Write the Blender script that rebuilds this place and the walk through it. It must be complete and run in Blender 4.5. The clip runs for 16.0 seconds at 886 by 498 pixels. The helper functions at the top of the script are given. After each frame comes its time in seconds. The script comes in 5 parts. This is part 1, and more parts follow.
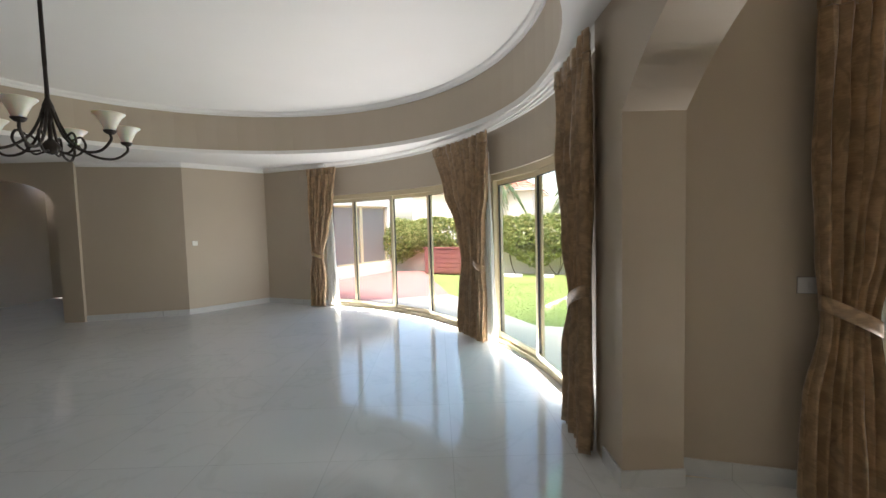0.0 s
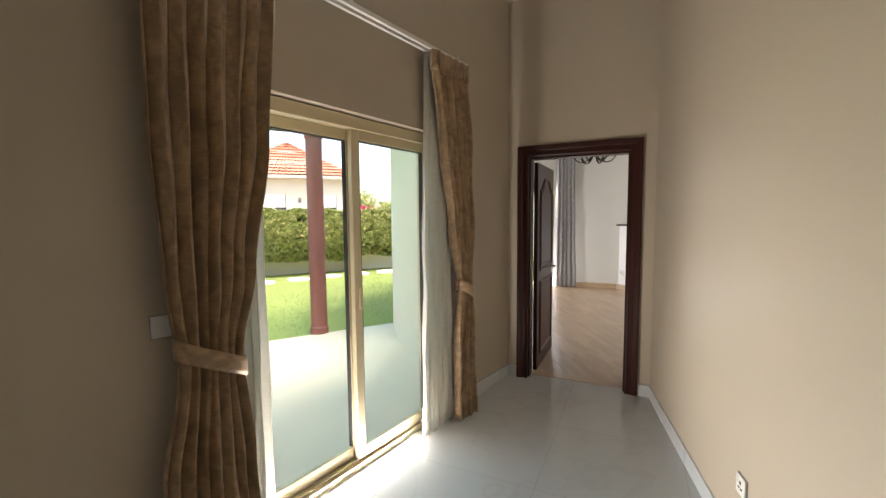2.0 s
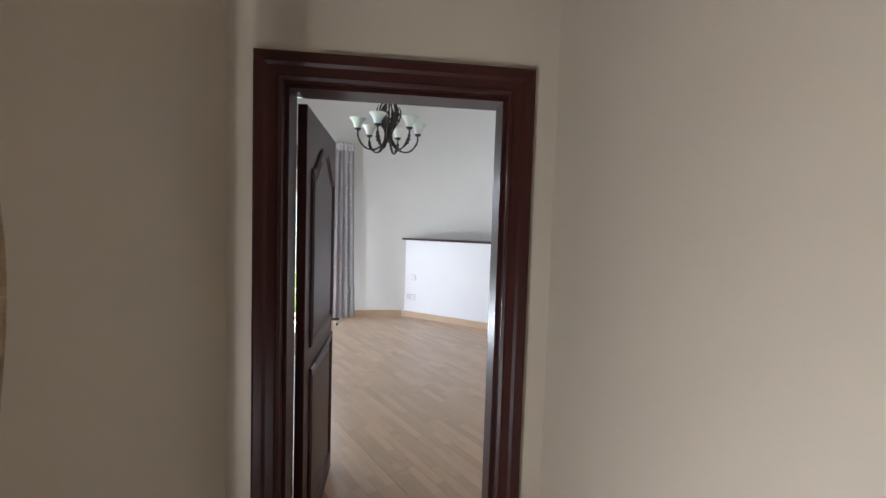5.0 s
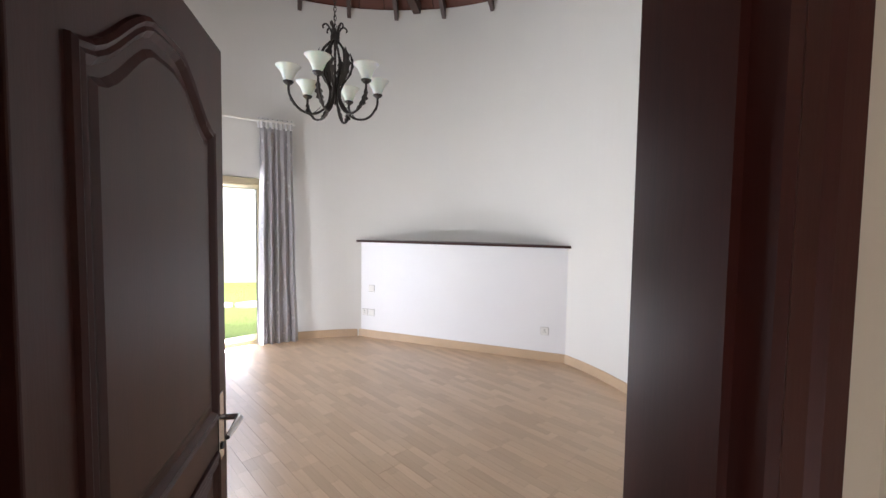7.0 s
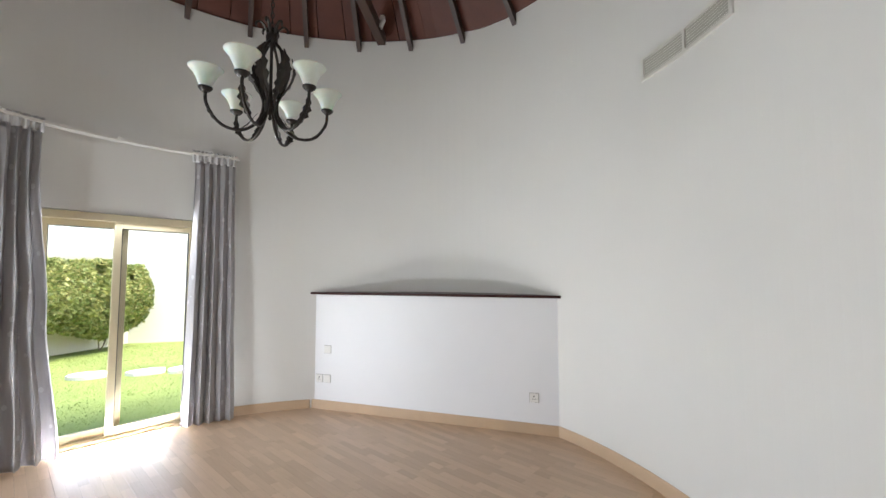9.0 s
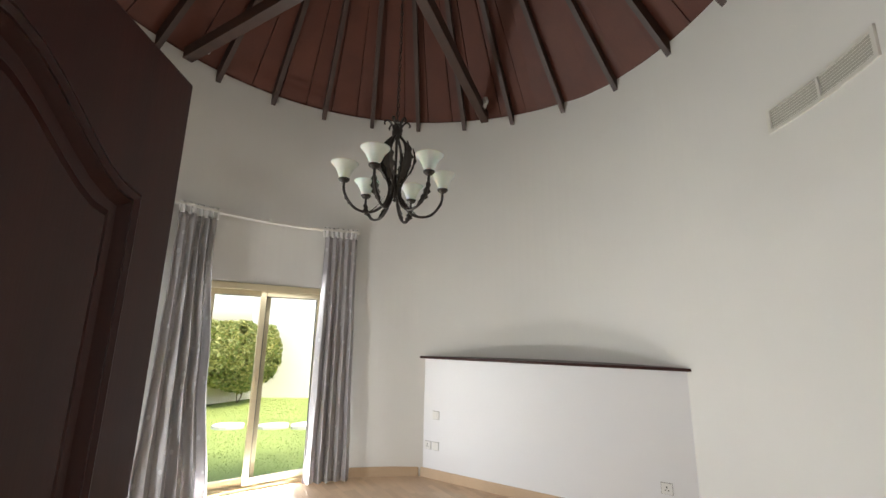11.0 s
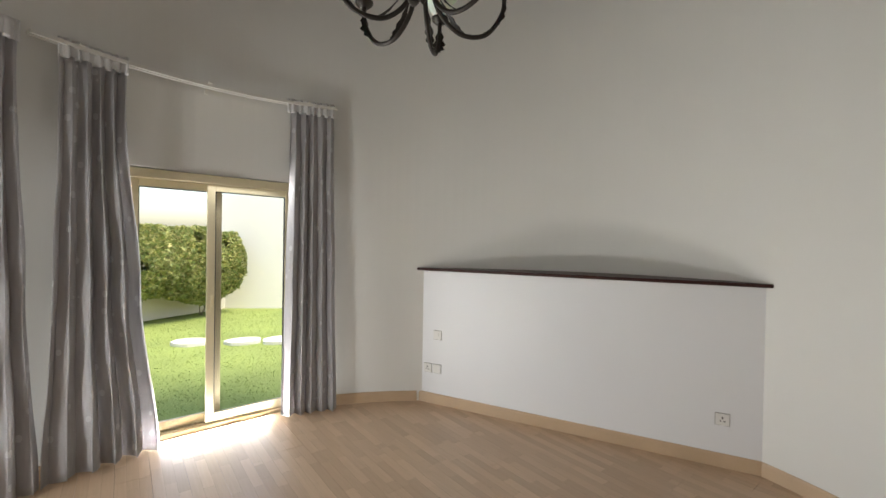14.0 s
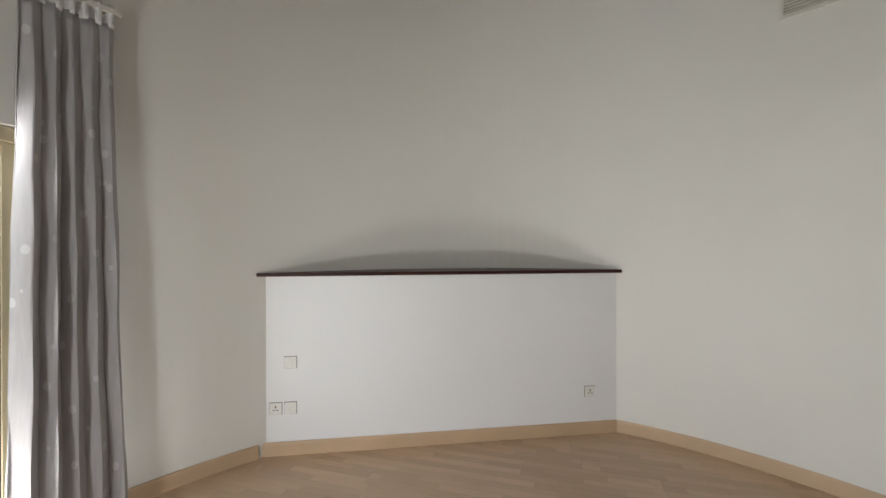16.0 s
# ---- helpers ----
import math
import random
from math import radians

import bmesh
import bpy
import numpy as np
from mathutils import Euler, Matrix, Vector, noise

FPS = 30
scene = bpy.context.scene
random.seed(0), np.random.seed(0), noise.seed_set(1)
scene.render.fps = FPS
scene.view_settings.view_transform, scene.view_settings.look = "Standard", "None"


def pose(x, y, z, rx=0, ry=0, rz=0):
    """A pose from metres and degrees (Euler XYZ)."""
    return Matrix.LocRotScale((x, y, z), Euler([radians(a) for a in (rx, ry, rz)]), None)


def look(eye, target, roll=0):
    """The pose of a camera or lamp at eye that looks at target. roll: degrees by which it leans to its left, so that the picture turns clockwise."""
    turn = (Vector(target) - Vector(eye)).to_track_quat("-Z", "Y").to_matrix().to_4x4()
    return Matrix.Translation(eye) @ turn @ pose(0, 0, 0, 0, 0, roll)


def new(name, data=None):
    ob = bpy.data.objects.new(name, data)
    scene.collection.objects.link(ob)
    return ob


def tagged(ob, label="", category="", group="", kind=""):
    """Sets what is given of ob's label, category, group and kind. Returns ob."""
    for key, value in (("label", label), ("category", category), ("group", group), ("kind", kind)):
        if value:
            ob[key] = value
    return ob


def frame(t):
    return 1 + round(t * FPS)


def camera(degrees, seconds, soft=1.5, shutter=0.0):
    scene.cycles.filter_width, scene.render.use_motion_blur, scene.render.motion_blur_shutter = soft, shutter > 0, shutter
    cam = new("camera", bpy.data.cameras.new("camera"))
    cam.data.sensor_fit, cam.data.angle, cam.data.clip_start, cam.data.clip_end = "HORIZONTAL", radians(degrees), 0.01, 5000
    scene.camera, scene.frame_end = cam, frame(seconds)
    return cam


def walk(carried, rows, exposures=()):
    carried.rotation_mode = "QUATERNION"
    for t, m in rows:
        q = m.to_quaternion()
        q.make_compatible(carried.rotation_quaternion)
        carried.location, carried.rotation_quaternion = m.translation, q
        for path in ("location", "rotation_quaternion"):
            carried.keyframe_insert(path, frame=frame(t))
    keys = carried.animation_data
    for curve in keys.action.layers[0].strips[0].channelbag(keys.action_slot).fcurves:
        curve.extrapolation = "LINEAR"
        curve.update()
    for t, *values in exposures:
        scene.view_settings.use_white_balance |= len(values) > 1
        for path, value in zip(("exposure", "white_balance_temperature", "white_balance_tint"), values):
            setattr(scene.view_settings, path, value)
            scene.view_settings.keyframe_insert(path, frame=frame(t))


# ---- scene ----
cam = camera(94.3, 16.0)
PATH = [
    (0, (0.997, -4.861, 1.515), (-0.999, -4.836, 1.399), -1.5),
    (0.5, (0.895, -4.737, 1.507), (-0.973, -4.031, 1.401), -1.3),
    (1, (0.733, -4.49, 1.563), (-0.851, -3.276, 1.423), -1.3),
    (1.5, (0.59, -4.219, 1.554), (-0.628, -2.638, 1.413), -0.8),
    (2, (0.496, -3.839, 1.561), (-0.356, -2.036, 1.403), -0.5),
    (2.5, (0.384, -3.459, 1.565), (-0.152, -1.54, 1.399), -0.4),
    (3, (0.258, -3.084, 1.575), (-0.035, -1.112, 1.416), 0.0),
    (3.5, (0.176, -2.701, 1.565), (0.068, -0.709, 1.425), 0.2),
    (4, (0.109, -2.322, 1.581), (0.126, -0.327, 1.448), 0.2),
    (4.5, (0.02, -1.968, 1.577), (0.156, 0.024, 1.464), 1.2),
    (7, (-0.014, -0.359, 1.561), (0.435, 1.587, 1.454), 0.8),
    (7.5, (0.026, -0.1, 1.495), (0.567, 1.824, 1.434), 0.8),
    (8, (0.072, 0.177, 1.492), (0.693, 2.078, 1.467), 0.5),
    (8.3, (0.116, 0.257, 1.517), (0.743, 2.156, 1.523), 0.3),
    (8.5, (0.147, 0.302, 1.527), (0.775, 2.2, 1.569), 0.4),
    (9, (0.154, 0.329, 1.566), (0.743, 2.236, 1.692), 0.0),
    (9.6, (0.09, 0.29, 1.57), (0.548, 2.217, 1.85), 0.2),
    (10.2, (0.06, 0.244, 1.59), (0.359, 2.173, 2.022), 0.6),
    (12.5, (0.072, 0.563, 1.623), (0.009, 2.548, 1.861), 0.4),
    (13, (-0.02, 0.76, 1.633), (-0.035, 2.756, 1.759), 0.7),
    (13.5, (-0.099, 1.01, 1.621), (-0.005, 3.008, 1.647), 1.0),
    (14, (-0.222, 1.348, 1.6), (0.053, 3.329, 1.578), 1.0),
    (14.5, (-0.52, 1.667, 1.587), (0.019, 3.593, 1.552), 1.2),
    (15, (-0.718, 1.899, 1.595), (0.081, 3.732, 1.558), 0.7),
    (15.5, (-0.862, 2.202, 1.589), (0.249, 3.865, 1.55), 0.3),
    (16, (-0.992, 2.415, 1.544), (0.39, 3.861, 1.539), -0.1),
]
EXPOSURES = [(0, 2.75, 6400, 12), (0.5, 2.6, 6700, 13), (1.5, 2.7, 6900, 14), (3, 2.55, 6900, 13), (4.5, 2.75, 5800, 13), (7, 2.95, 6200, 17), (8.5, 2.9, 5700, 13), (9.5, 2.6, 6700, 12), (12.5, 2.6, 6700, 11), (14, 2.2, 6750, 11), (16, 2.2, 6650, 11)]
walk(cam, [(t, look(eye, target, roll)) for t, eye, target, roll in PATH], EXPOSURES)
SKY, SUN = 0.13, 1.35
BOARD_DIR = -60.0

# ---- world, sun, added daylight strips ----
world = bpy.data.worlds.new("world")
scene.world = world
world.use_nodes = True
wn = world.node_tree.nodes
sky = wn.new("ShaderNodeTexSky")
sky.sky_type, sky.sun_disc = "NISHITA", False
sky.sun_elevation, sky.sun_rotation = radians(67), radians(112)
sky.dust_density, sky.air_density = 3.0, 1.2
wn["Background"].inputs[1].default_value = SKY
world.node_tree.links.new(sky.outputs[0], wn["Background"].inputs[0])
sun = new("sun", bpy.data.lights.new("sun", "SUN"))
sun.data.energy, sun.data.angle, sun.data.color = SUN, radians(24), (1, 0.95, 0.88)
sun.matrix_world = look((0, 0, 30), (-3.15, 1.27, 22))


def daylight_strip(p, q, z, watts, colour, tilt=40, deep=0.035):
    """A strip lamp added at an opening's head or sill to stand in for daylight, from p to q in plan, leaning into the
    room to the right of p-q.
    """
    p, q = Vector((*p, z)), Vector((*q, z))
    ax = (q - p).normalized()
    into = Vector((ax.y, -ax.x, 0))
    mid = (p + q) / 2
    ob = new("added_daylight_strip", bpy.data.lights.new("added_daylight_strip", "AREA"))
    ob.data.shape, ob.data.size, ob.data.size_y, ob.data.energy, ob.data.color = "RECTANGLE", (q - p).length, deep, watts, colour
    aim = -Vector((0, 0, math.cos(radians(tilt)))) + into * math.sin(radians(tilt))
    zc = -aim.normalized()
    yc = zc.cross(ax)
    ob.matrix_world = Matrix.Translation(mid) @ Matrix((ax, yc, zc)).transposed().to_4x4()
    return ob


COOL, NEUTRAL = (0.93, 0.97, 1.0), (1.0, 0.97, 0.93)


def bay(c, r, deg):
    return c[0] + r * math.cos(radians(deg)), c[1] + r * math.sin(radians(deg))


BED_C, BOW_C = (-0.20, 2.80), (-2.18, -9.01)
# Stand-in strips: weak at the bedroom heads, stronger at sills for ground bounce.
for a0, a1, watts in ((130.5, 113, 11), (185, 161.5, 13.5)):
    p, q = bay(BED_C, 2.715, a0), bay(BED_C, 2.715, a1)
    daylight_strip(p, q, 2.125, watts * 0.28, COOL, 60)
    daylight_strip(p, q, 0.015, watts * 0.8, COOL, 132, 0.03)
daylight_strip((-1.125, -2.50), (-0.924, -1.42), 0.015, 7.6, NEUTRAL, 135, 0.03)
for a0, a1, watts in ((156, 145, 4.4), (144, 133, 4.4), (132, 121, 4.4), (112.5, 103, 3.6), (102, 92, 3.6)):
    daylight_strip(bay(BOW_C, 5.25, a0), bay(BOW_C, 5.25, a1), 0.022, watts * 0.9, NEUTRAL, 135, 0.05)


# ---- mesh helpers ----
def part(name, bm, material, parent=None, label="", smooth=False):
    """Link a bmesh as one mesh object, under a thing or on its own."""
    bmesh.ops.recalc_face_normals(bm, faces=bm.faces)
    me = bpy.data.meshes.new(name)
    bm.to_mesh(me)
    bm.free()
    me.materials.append(material)
    if smooth:
        me.shade_smooth()
    ob = new(name, me)
    if parent:
        ob.parent = parent
    return tagged(ob, label)


def thing(name, label, category, group="", at=None):
    ob = new(name)
    ob.empty_display_size = 0.1
    if at is not None:
        ob.matrix_world = at
    return tagged(ob, label, category, group)


def box(bm, x0, x1, y0, y1, z0, z1, m=None, bevel=0.0):
    vs = bmesh.ops.create_cube(bm, size=1)["verts"]
    for v in vs:
        v.co = Vector((x0 + (v.co.x + 0.5) * (x1 - x0), y0 + (v.co.y + 0.5) * (y1 - y0), z0 + (v.co.z + 0.5) * (z1 - z0)))
    if bevel:
        es = list({e for v in vs for e in v.link_edges})
        out = bmesh.ops.bevel(bm, geom=es, offset=bevel, segments=2, affect="EDGES", profile=0.5)
        vs = list({v for f in out["faces"] for v in f.verts} | {v for v in vs if v.is_valid})
    if m is not None:
        bmesh.ops.transform(bm, matrix=m, verts=vs)
    return vs


def bm_box(*a, **k):
    bm = bmesh.new()
    box(bm, *a, **k)
    return bm


def prism(bm, poly, z0, z1):
    lo = [bm.verts.new((x, y, z0)) for x, y in poly]
    hi = [bm.verts.new((x, y, z1)) for x, y in poly]
    n = len(poly)
    bm.faces.new(lo[::-1]), bm.faces.new(hi)
    for i in range(n):
        bm.faces.new((lo[i], lo[(i + 1) % n], hi[(i + 1) % n], hi[i]))
    return lo + hi


def grid(bm, rows, closed=False):
    """Faces over rows of points."""
    vs = [[bm.verts.new(p) for p in r] for r in rows]
    for a, b in zip(vs, vs[1:]):
        n = len(a)
        for i in range(n if closed else n - 1):
            bm.faces.new((a[i], a[(i + 1) % n], b[(i + 1) % n], b[i]))
    return vs


def lathe(bm, prof, seg=24, m=None):
    rows = [[(r * math.cos(2 * math.pi * i / seg), r * math.sin(2 * math.pi * i / seg), z) for i in range(seg)] for r, z in prof]
    vs = [v for r in grid(bm, rows, True) for v in r]
    if m is not None:
        bmesh.ops.transform(bm, matrix=m, verts=vs)


def tube(bm, pts, radius, seg=8, cap=True):
    """A round rod along points; radius is one number or one for each point."""
    pts = [Vector(p) for p in pts]
    rows, side = [], None
    for i, p in enumerate(pts):
        d = (pts[min(i + 1, len(pts) - 1)] - pts[max(i - 1, 0)]).normalized()
        if side is None:
            side = d.orthogonal().normalized()
        side = (side - d * side.dot(d)).normalized()
        up = d.cross(side)
        r = radius[i] if isinstance(radius, (list, tuple)) else radius
        rows.append([p + r * (math.cos(a) * side + math.sin(a) * up) for a in (2 * math.pi * k / seg for k in range(seg))])
    vs = grid(bm, rows, True)
    if cap:
        bm.faces.new(vs[0][::-1]), bm.faces.new(vs[-1])


def sweep(bm, path, prof, closed=False, normal=None):
    """A moulding: profile (side, out) swept along a path, with mitred corners. Side lies in the plane across normal, out along it."""
    normal = Vector(normal or (0, 0, 1))
    pts, n = [Vector(p) for p in path], len(path)
    rows = []
    for i, p in enumerate(pts):
        a = (p - pts[i - 1]).normalized() if closed or i > 0 else None
        b = (pts[(i + 1) % n] - p).normalized() if closed or i < n - 1 else None
        a, b = a or b, b or a
        sa, sb = normal.cross(a), normal.cross(b)
        s = (sa + sb).normalized()
        s = s / max(0.35, s.dot(sa))
        rows.append([p + s * u + normal * w for u, w in prof])
    if closed:
        rows.append(rows[0])
    vs = grid(bm, rows, True)
    if not closed:
        bm.faces.new(vs[0][::-1]), bm.faces.new(vs[-1])
    else:
        bmesh.ops.remove_doubles(bm, verts=bm.verts, dist=1e-5)


def polar(c, r, deg):
    if c == (-0.20, 2.80):      # the round room swells a little towards the bed place
        r += 0.17 * math.exp(-(((deg + 180) % 360 - 180 - 38) / 28) ** 2)
    return c[0] + r * math.cos(radians(deg)), c[1] + r * math.sin(radians(deg))


def arc(c, r, a0, a1, step=2.0):
    n = max(1, round(abs(a1 - a0) / step))
    return [polar(c, r, a0 + (a1 - a0) * i / n) for i in range(n + 1)]


def ring(bm, c, r0, r1, a0, a1, z0, z1, step=2.0):
    """A curved block between two radii and two angles."""
    prism(bm, arc(c, r0, a0, a1, step) + arc(c, r1, a1, a0, step), z0, z1)


# ---- materials ----
def material(name, colour, rough=0.6, metal=0.0, vary=0.06, scale=3.0, fine=60.0, bump=0.05, coat=0.0, dist=0.002):
    """A surface with broad stains, fine grain and relief."""
    m = bpy.data.materials.new(name)
    m.use_nodes = True
    t, b = m.node_tree, m.node_tree.nodes["Principled BSDF"]
    co = t.nodes.new("ShaderNodeTexCoord")
    n1, n2 = t.nodes.new("ShaderNodeTexNoise"), t.nodes.new("ShaderNodeTexNoise")
    n1.inputs["Scale"].default_value, n2.inputs["Scale"].default_value = scale, fine
    n1.inputs["Detail"].default_value, n2.inputs["Detail"].default_value = 5, 4
    mix, mul = t.nodes.new("ShaderNodeMix"), t.nodes.new("ShaderNodeMath")
    mix.data_type = "RGBA"
    mul.operation = "MULTIPLY_ADD"
    mul.inputs[1].default_value = 0.35
    for n in (n1, n2):
        t.links.new(co.outputs["Object"], n.inputs["Vector"])
    t.links.new(n2.outputs[0], mul.inputs[0])
    t.links.new(n1.outputs[0], mul.inputs[2])
    t.links.new(mul.outputs[0], mix.inputs["Factor"])
    mix.inputs["A"].default_value = (*[c * (1 - 2 * vary) for c in colour], 1)
    mix.inputs["B"].default_value = (*[min(1, c * (1 + vary)) for c in colour], 1)
    t.links.new(mix.outputs["Result"], b.inputs["Base Color"])
    b.inputs["Roughness"].default_value, b.inputs["Metallic"].default_value = rough, metal
    b.inputs["Coat Weight"].default_value, b.inputs["Coat Roughness"].default_value = coat, 0.15
    if bump:
        bp = t.nodes.new("ShaderNodeBump")
        bp.inputs["Strength"].default_value, bp.inputs["Distance"].default_value = bump, dist
        t.links.new(n2.outputs[0], bp.inputs["Height"])
        t.links.new(bp.outputs[0], b.inputs["Normal"])
    return m


def node_of(m, kind):
    return [n for n in m.node_tree.nodes if n.bl_idname == kind]


TAUPE = material("taupe_paint", (0.48, 0.41, 0.32), 0.55, vary=0.03, scale=1.2, fine=140, bump=0.12)
CREAM = material("cream_paint", (0.76, 0.745, 0.705), 0.5, vary=0.025, scale=1.2, fine=140, bump=0.12)
BRIGHT_WHITE = material("fresh_white_paint", (0.83, 0.83, 0.84), 0.5, vary=0.02, scale=1.2, fine=140, bump=0.12)
WHITE = material("white_paint", (0.8, 0.79, 0.77), 0.6, vary=0.02, scale=1.5, fine=120, bump=0.06)
RENDERED = material("outdoor_render", (0.72, 0.66, 0.55), 0.9, vary=0.09, scale=0.8, fine=45, bump=0.4, dist=0.006)
PALE_RENDER = material("pale_outdoor_render", (0.82, 0.79, 0.71), 0.9, vary=0.06, scale=0.6, fine=45, bump=0.4, dist=0.006)
ALU = material("champagne_aluminium", (0.66, 0.57, 0.38), 0.38, 0.25, vary=0.03, scale=6, fine=200, bump=0.02)
PALE_ALU = material("pale_rail", (0.78, 0.76, 0.7), 0.4, 0.2, vary=0.03)
RUBBER = material("black_seal", (0.03, 0.03, 0.03), 0.7)
CHROME = material("brushed_steel", (0.62, 0.6, 0.57), 0.25, 1.0, vary=0.05, scale=20, fine=300, bump=0.02)
IRON = material("dark_bronze_iron", (0.045, 0.038, 0.033), 0.45, 0.6, vary=0.25, scale=30, fine=160, bump=0.3)
PLASTIC = material("white_plastic", (0.8, 0.79, 0.76), 0.35, vary=0.01, bump=0)
# VENT_BACK: shade between the vent slats, put into the colour.
VENT_BACK = material("shaded_vent_gap", (0.5, 0.48, 0.42), 0.8)
DARK = material("dark_slot", (0.02, 0.02, 0.02), 0.6)
SKIRT = material("beech_skirting", (0.56, 0.4, 0.26), 0.4, vary=0.08, scale=4, fine=80, bump=0.05)
TERRACE = material("pale_stone_paving", (0.64, 0.57, 0.46), 0.8, vary=0.1, scale=1.6, fine=40, bump=0.4, dist=0.004)
BRICK_RED = material("red_paving", (0.42, 0.2, 0.17), 0.85, vary=0.15, scale=2, fine=50, bump=0.4)
STONE = material("white_stepping_stone", (0.74, 0.72, 0.68), 0.85, vary=0.08, scale=5, fine=40, bump=0.5, dist=0.006)
RED_POST = material("maroon_paint", (0.24, 0.085, 0.075), 0.5, vary=0.1, scale=5, fine=70, bump=0.1)
BROWN_BEAM = material("brown_pergola_paint", (0.12, 0.085, 0.075), 0.6, vary=0.1)
TEAL = material("teal_canvas", (0.015, 0.3, 0.24), 0.9, vary=0.06)
ROOF_TILE = material("terracotta_tile", (0.58, 0.23, 0.14), 0.75, vary=0.2, scale=3, fine=30, bump=0.3)
GREY_SHUTTER = material("grey_shutter", (0.24, 0.22, 0.2), 0.5, vary=0.06)
GLASS_DARK = material("dark_window", (0.06, 0.07, 0.08), 0.1, vary=0.05, bump=0)
BARK = material("bark", (0.16, 0.12, 0.085), 0.9, vary=0.2, scale=8, fine=50, bump=0.6, dist=0.01)
BLOSSOM = material("magenta_blossom", (0.5, 0.05, 0.12), 0.7, vary=0.2)


def wood(name, dark, light, rough, stretch, coat=0.0):
    """Streaked wood: noise drawn out along one axis."""
    m = material(name, light, rough, vary=0.0, fine=40, bump=0.08, coat=coat)
    t = m.node_tree
    mp = t.nodes.new("ShaderNodeMapping")
    mp.inputs["Scale"].default_value = stretch
    t.links.new(node_of(m, "ShaderNodeTexCoord")[0].outputs["Object"], mp.inputs[0])
    for n in node_of(m, "ShaderNodeTexNoise"):
        t.links.new(mp.outputs[0], n.inputs["Vector"])
    mix = node_of(m, "ShaderNodeMix")[0]
    mix.inputs["A"].default_value, mix.inputs["B"].default_value = (*dark, 1), (*light, 1)
    return m


MAHOGANY = wood("dark_mahogany", (0.012, 0.0035, 0.003), (0.05, 0.011, 0.0075), 0.4, (6, 6, 0.5), 0.0)
MAHOGANY.node_tree.nodes["Principled BSDF"].inputs["Specular IOR Level"].default_value = 0.28
ROOF_BOARD = wood("red_brown_boarding", (0.055, 0.017, 0.01), (0.115, 0.034, 0.019), 0.5, (1.2, 1.2, 0.5), 0.0)
ROOF_BOARD.node_tree.nodes["Principled BSDF"].inputs["Specular IOR Level"].default_value = 0.3
RAFTER = wood("dark_rafter", (0.02, 0.01, 0.007), (0.06, 0.03, 0.02), 0.5, (2, 2, 2))


def marble():
    m = material("white_marble_tile", (0.6, 0.62, 0.63), 0.1, vary=0.02, scale=1.0, bump=0)
    t, b = m.node_tree, m.node_tree.nodes["Principled BSDF"]
    co = node_of(m, "ShaderNodeTexCoord")[0]
    n = t.nodes.new("ShaderNodeTexNoise")
    n.inputs["Scale"].default_value, n.inputs["Detail"].default_value, n.inputs["Distortion"].default_value = 1.3, 8, 1.2
    ramp = t.nodes.new("ShaderNodeValToRGB")
    e = ramp.color_ramp.elements
    e[0].position, e[0].color = 0.475, (1, 1, 1, 1)
    e[1].position, e[1].color = 0.525, (1, 1, 1, 1)
    mid = e.new(0.5)
    mid.color = (0.93, 0.935, 0.935, 1)
    br = t.nodes.new("ShaderNodeTexBrick")
    br.offset = 0.0
    br.inputs["Scale"].default_value, br.inputs["Mortar Size"].default_value = 1.0, 0.0018
    br.inputs["Brick Width"].default_value, br.inputs["Row Height"].default_value = 0.8, 0.8
    br.inputs["Color1"].default_value, br.inputs["Color2"].default_value = (1, 1, 1, 1), (0.96, 0.965, 0.965, 1)
    br.inputs["Mortar"].default_value = (0.72, 0.73, 0.73, 1)
    t.links.new(co.outputs["Object"], n.inputs["Vector"])
    t.links.new(co.outputs["Object"], br.inputs["Vector"])
    t.links.new(n.outputs[0], ramp.inputs[0])
    prev = node_of(m, "ShaderNodeMix")[0].outputs["Result"]
    for src in (ramp.outputs[0], br.outputs[0]):
        mx = t.nodes.new("ShaderNodeMix")
        mx.data_type, mx.blend_type = "RGBA", "MULTIPLY"
        mx.inputs["Factor"].default_value = 1
        t.links.new(prev, mx.inputs["A"])
        t.links.new(src, mx.inputs["B"])
        prev = mx.outputs["Result"]
    t.links.new(prev, b.inputs["Base Color"])
    return m


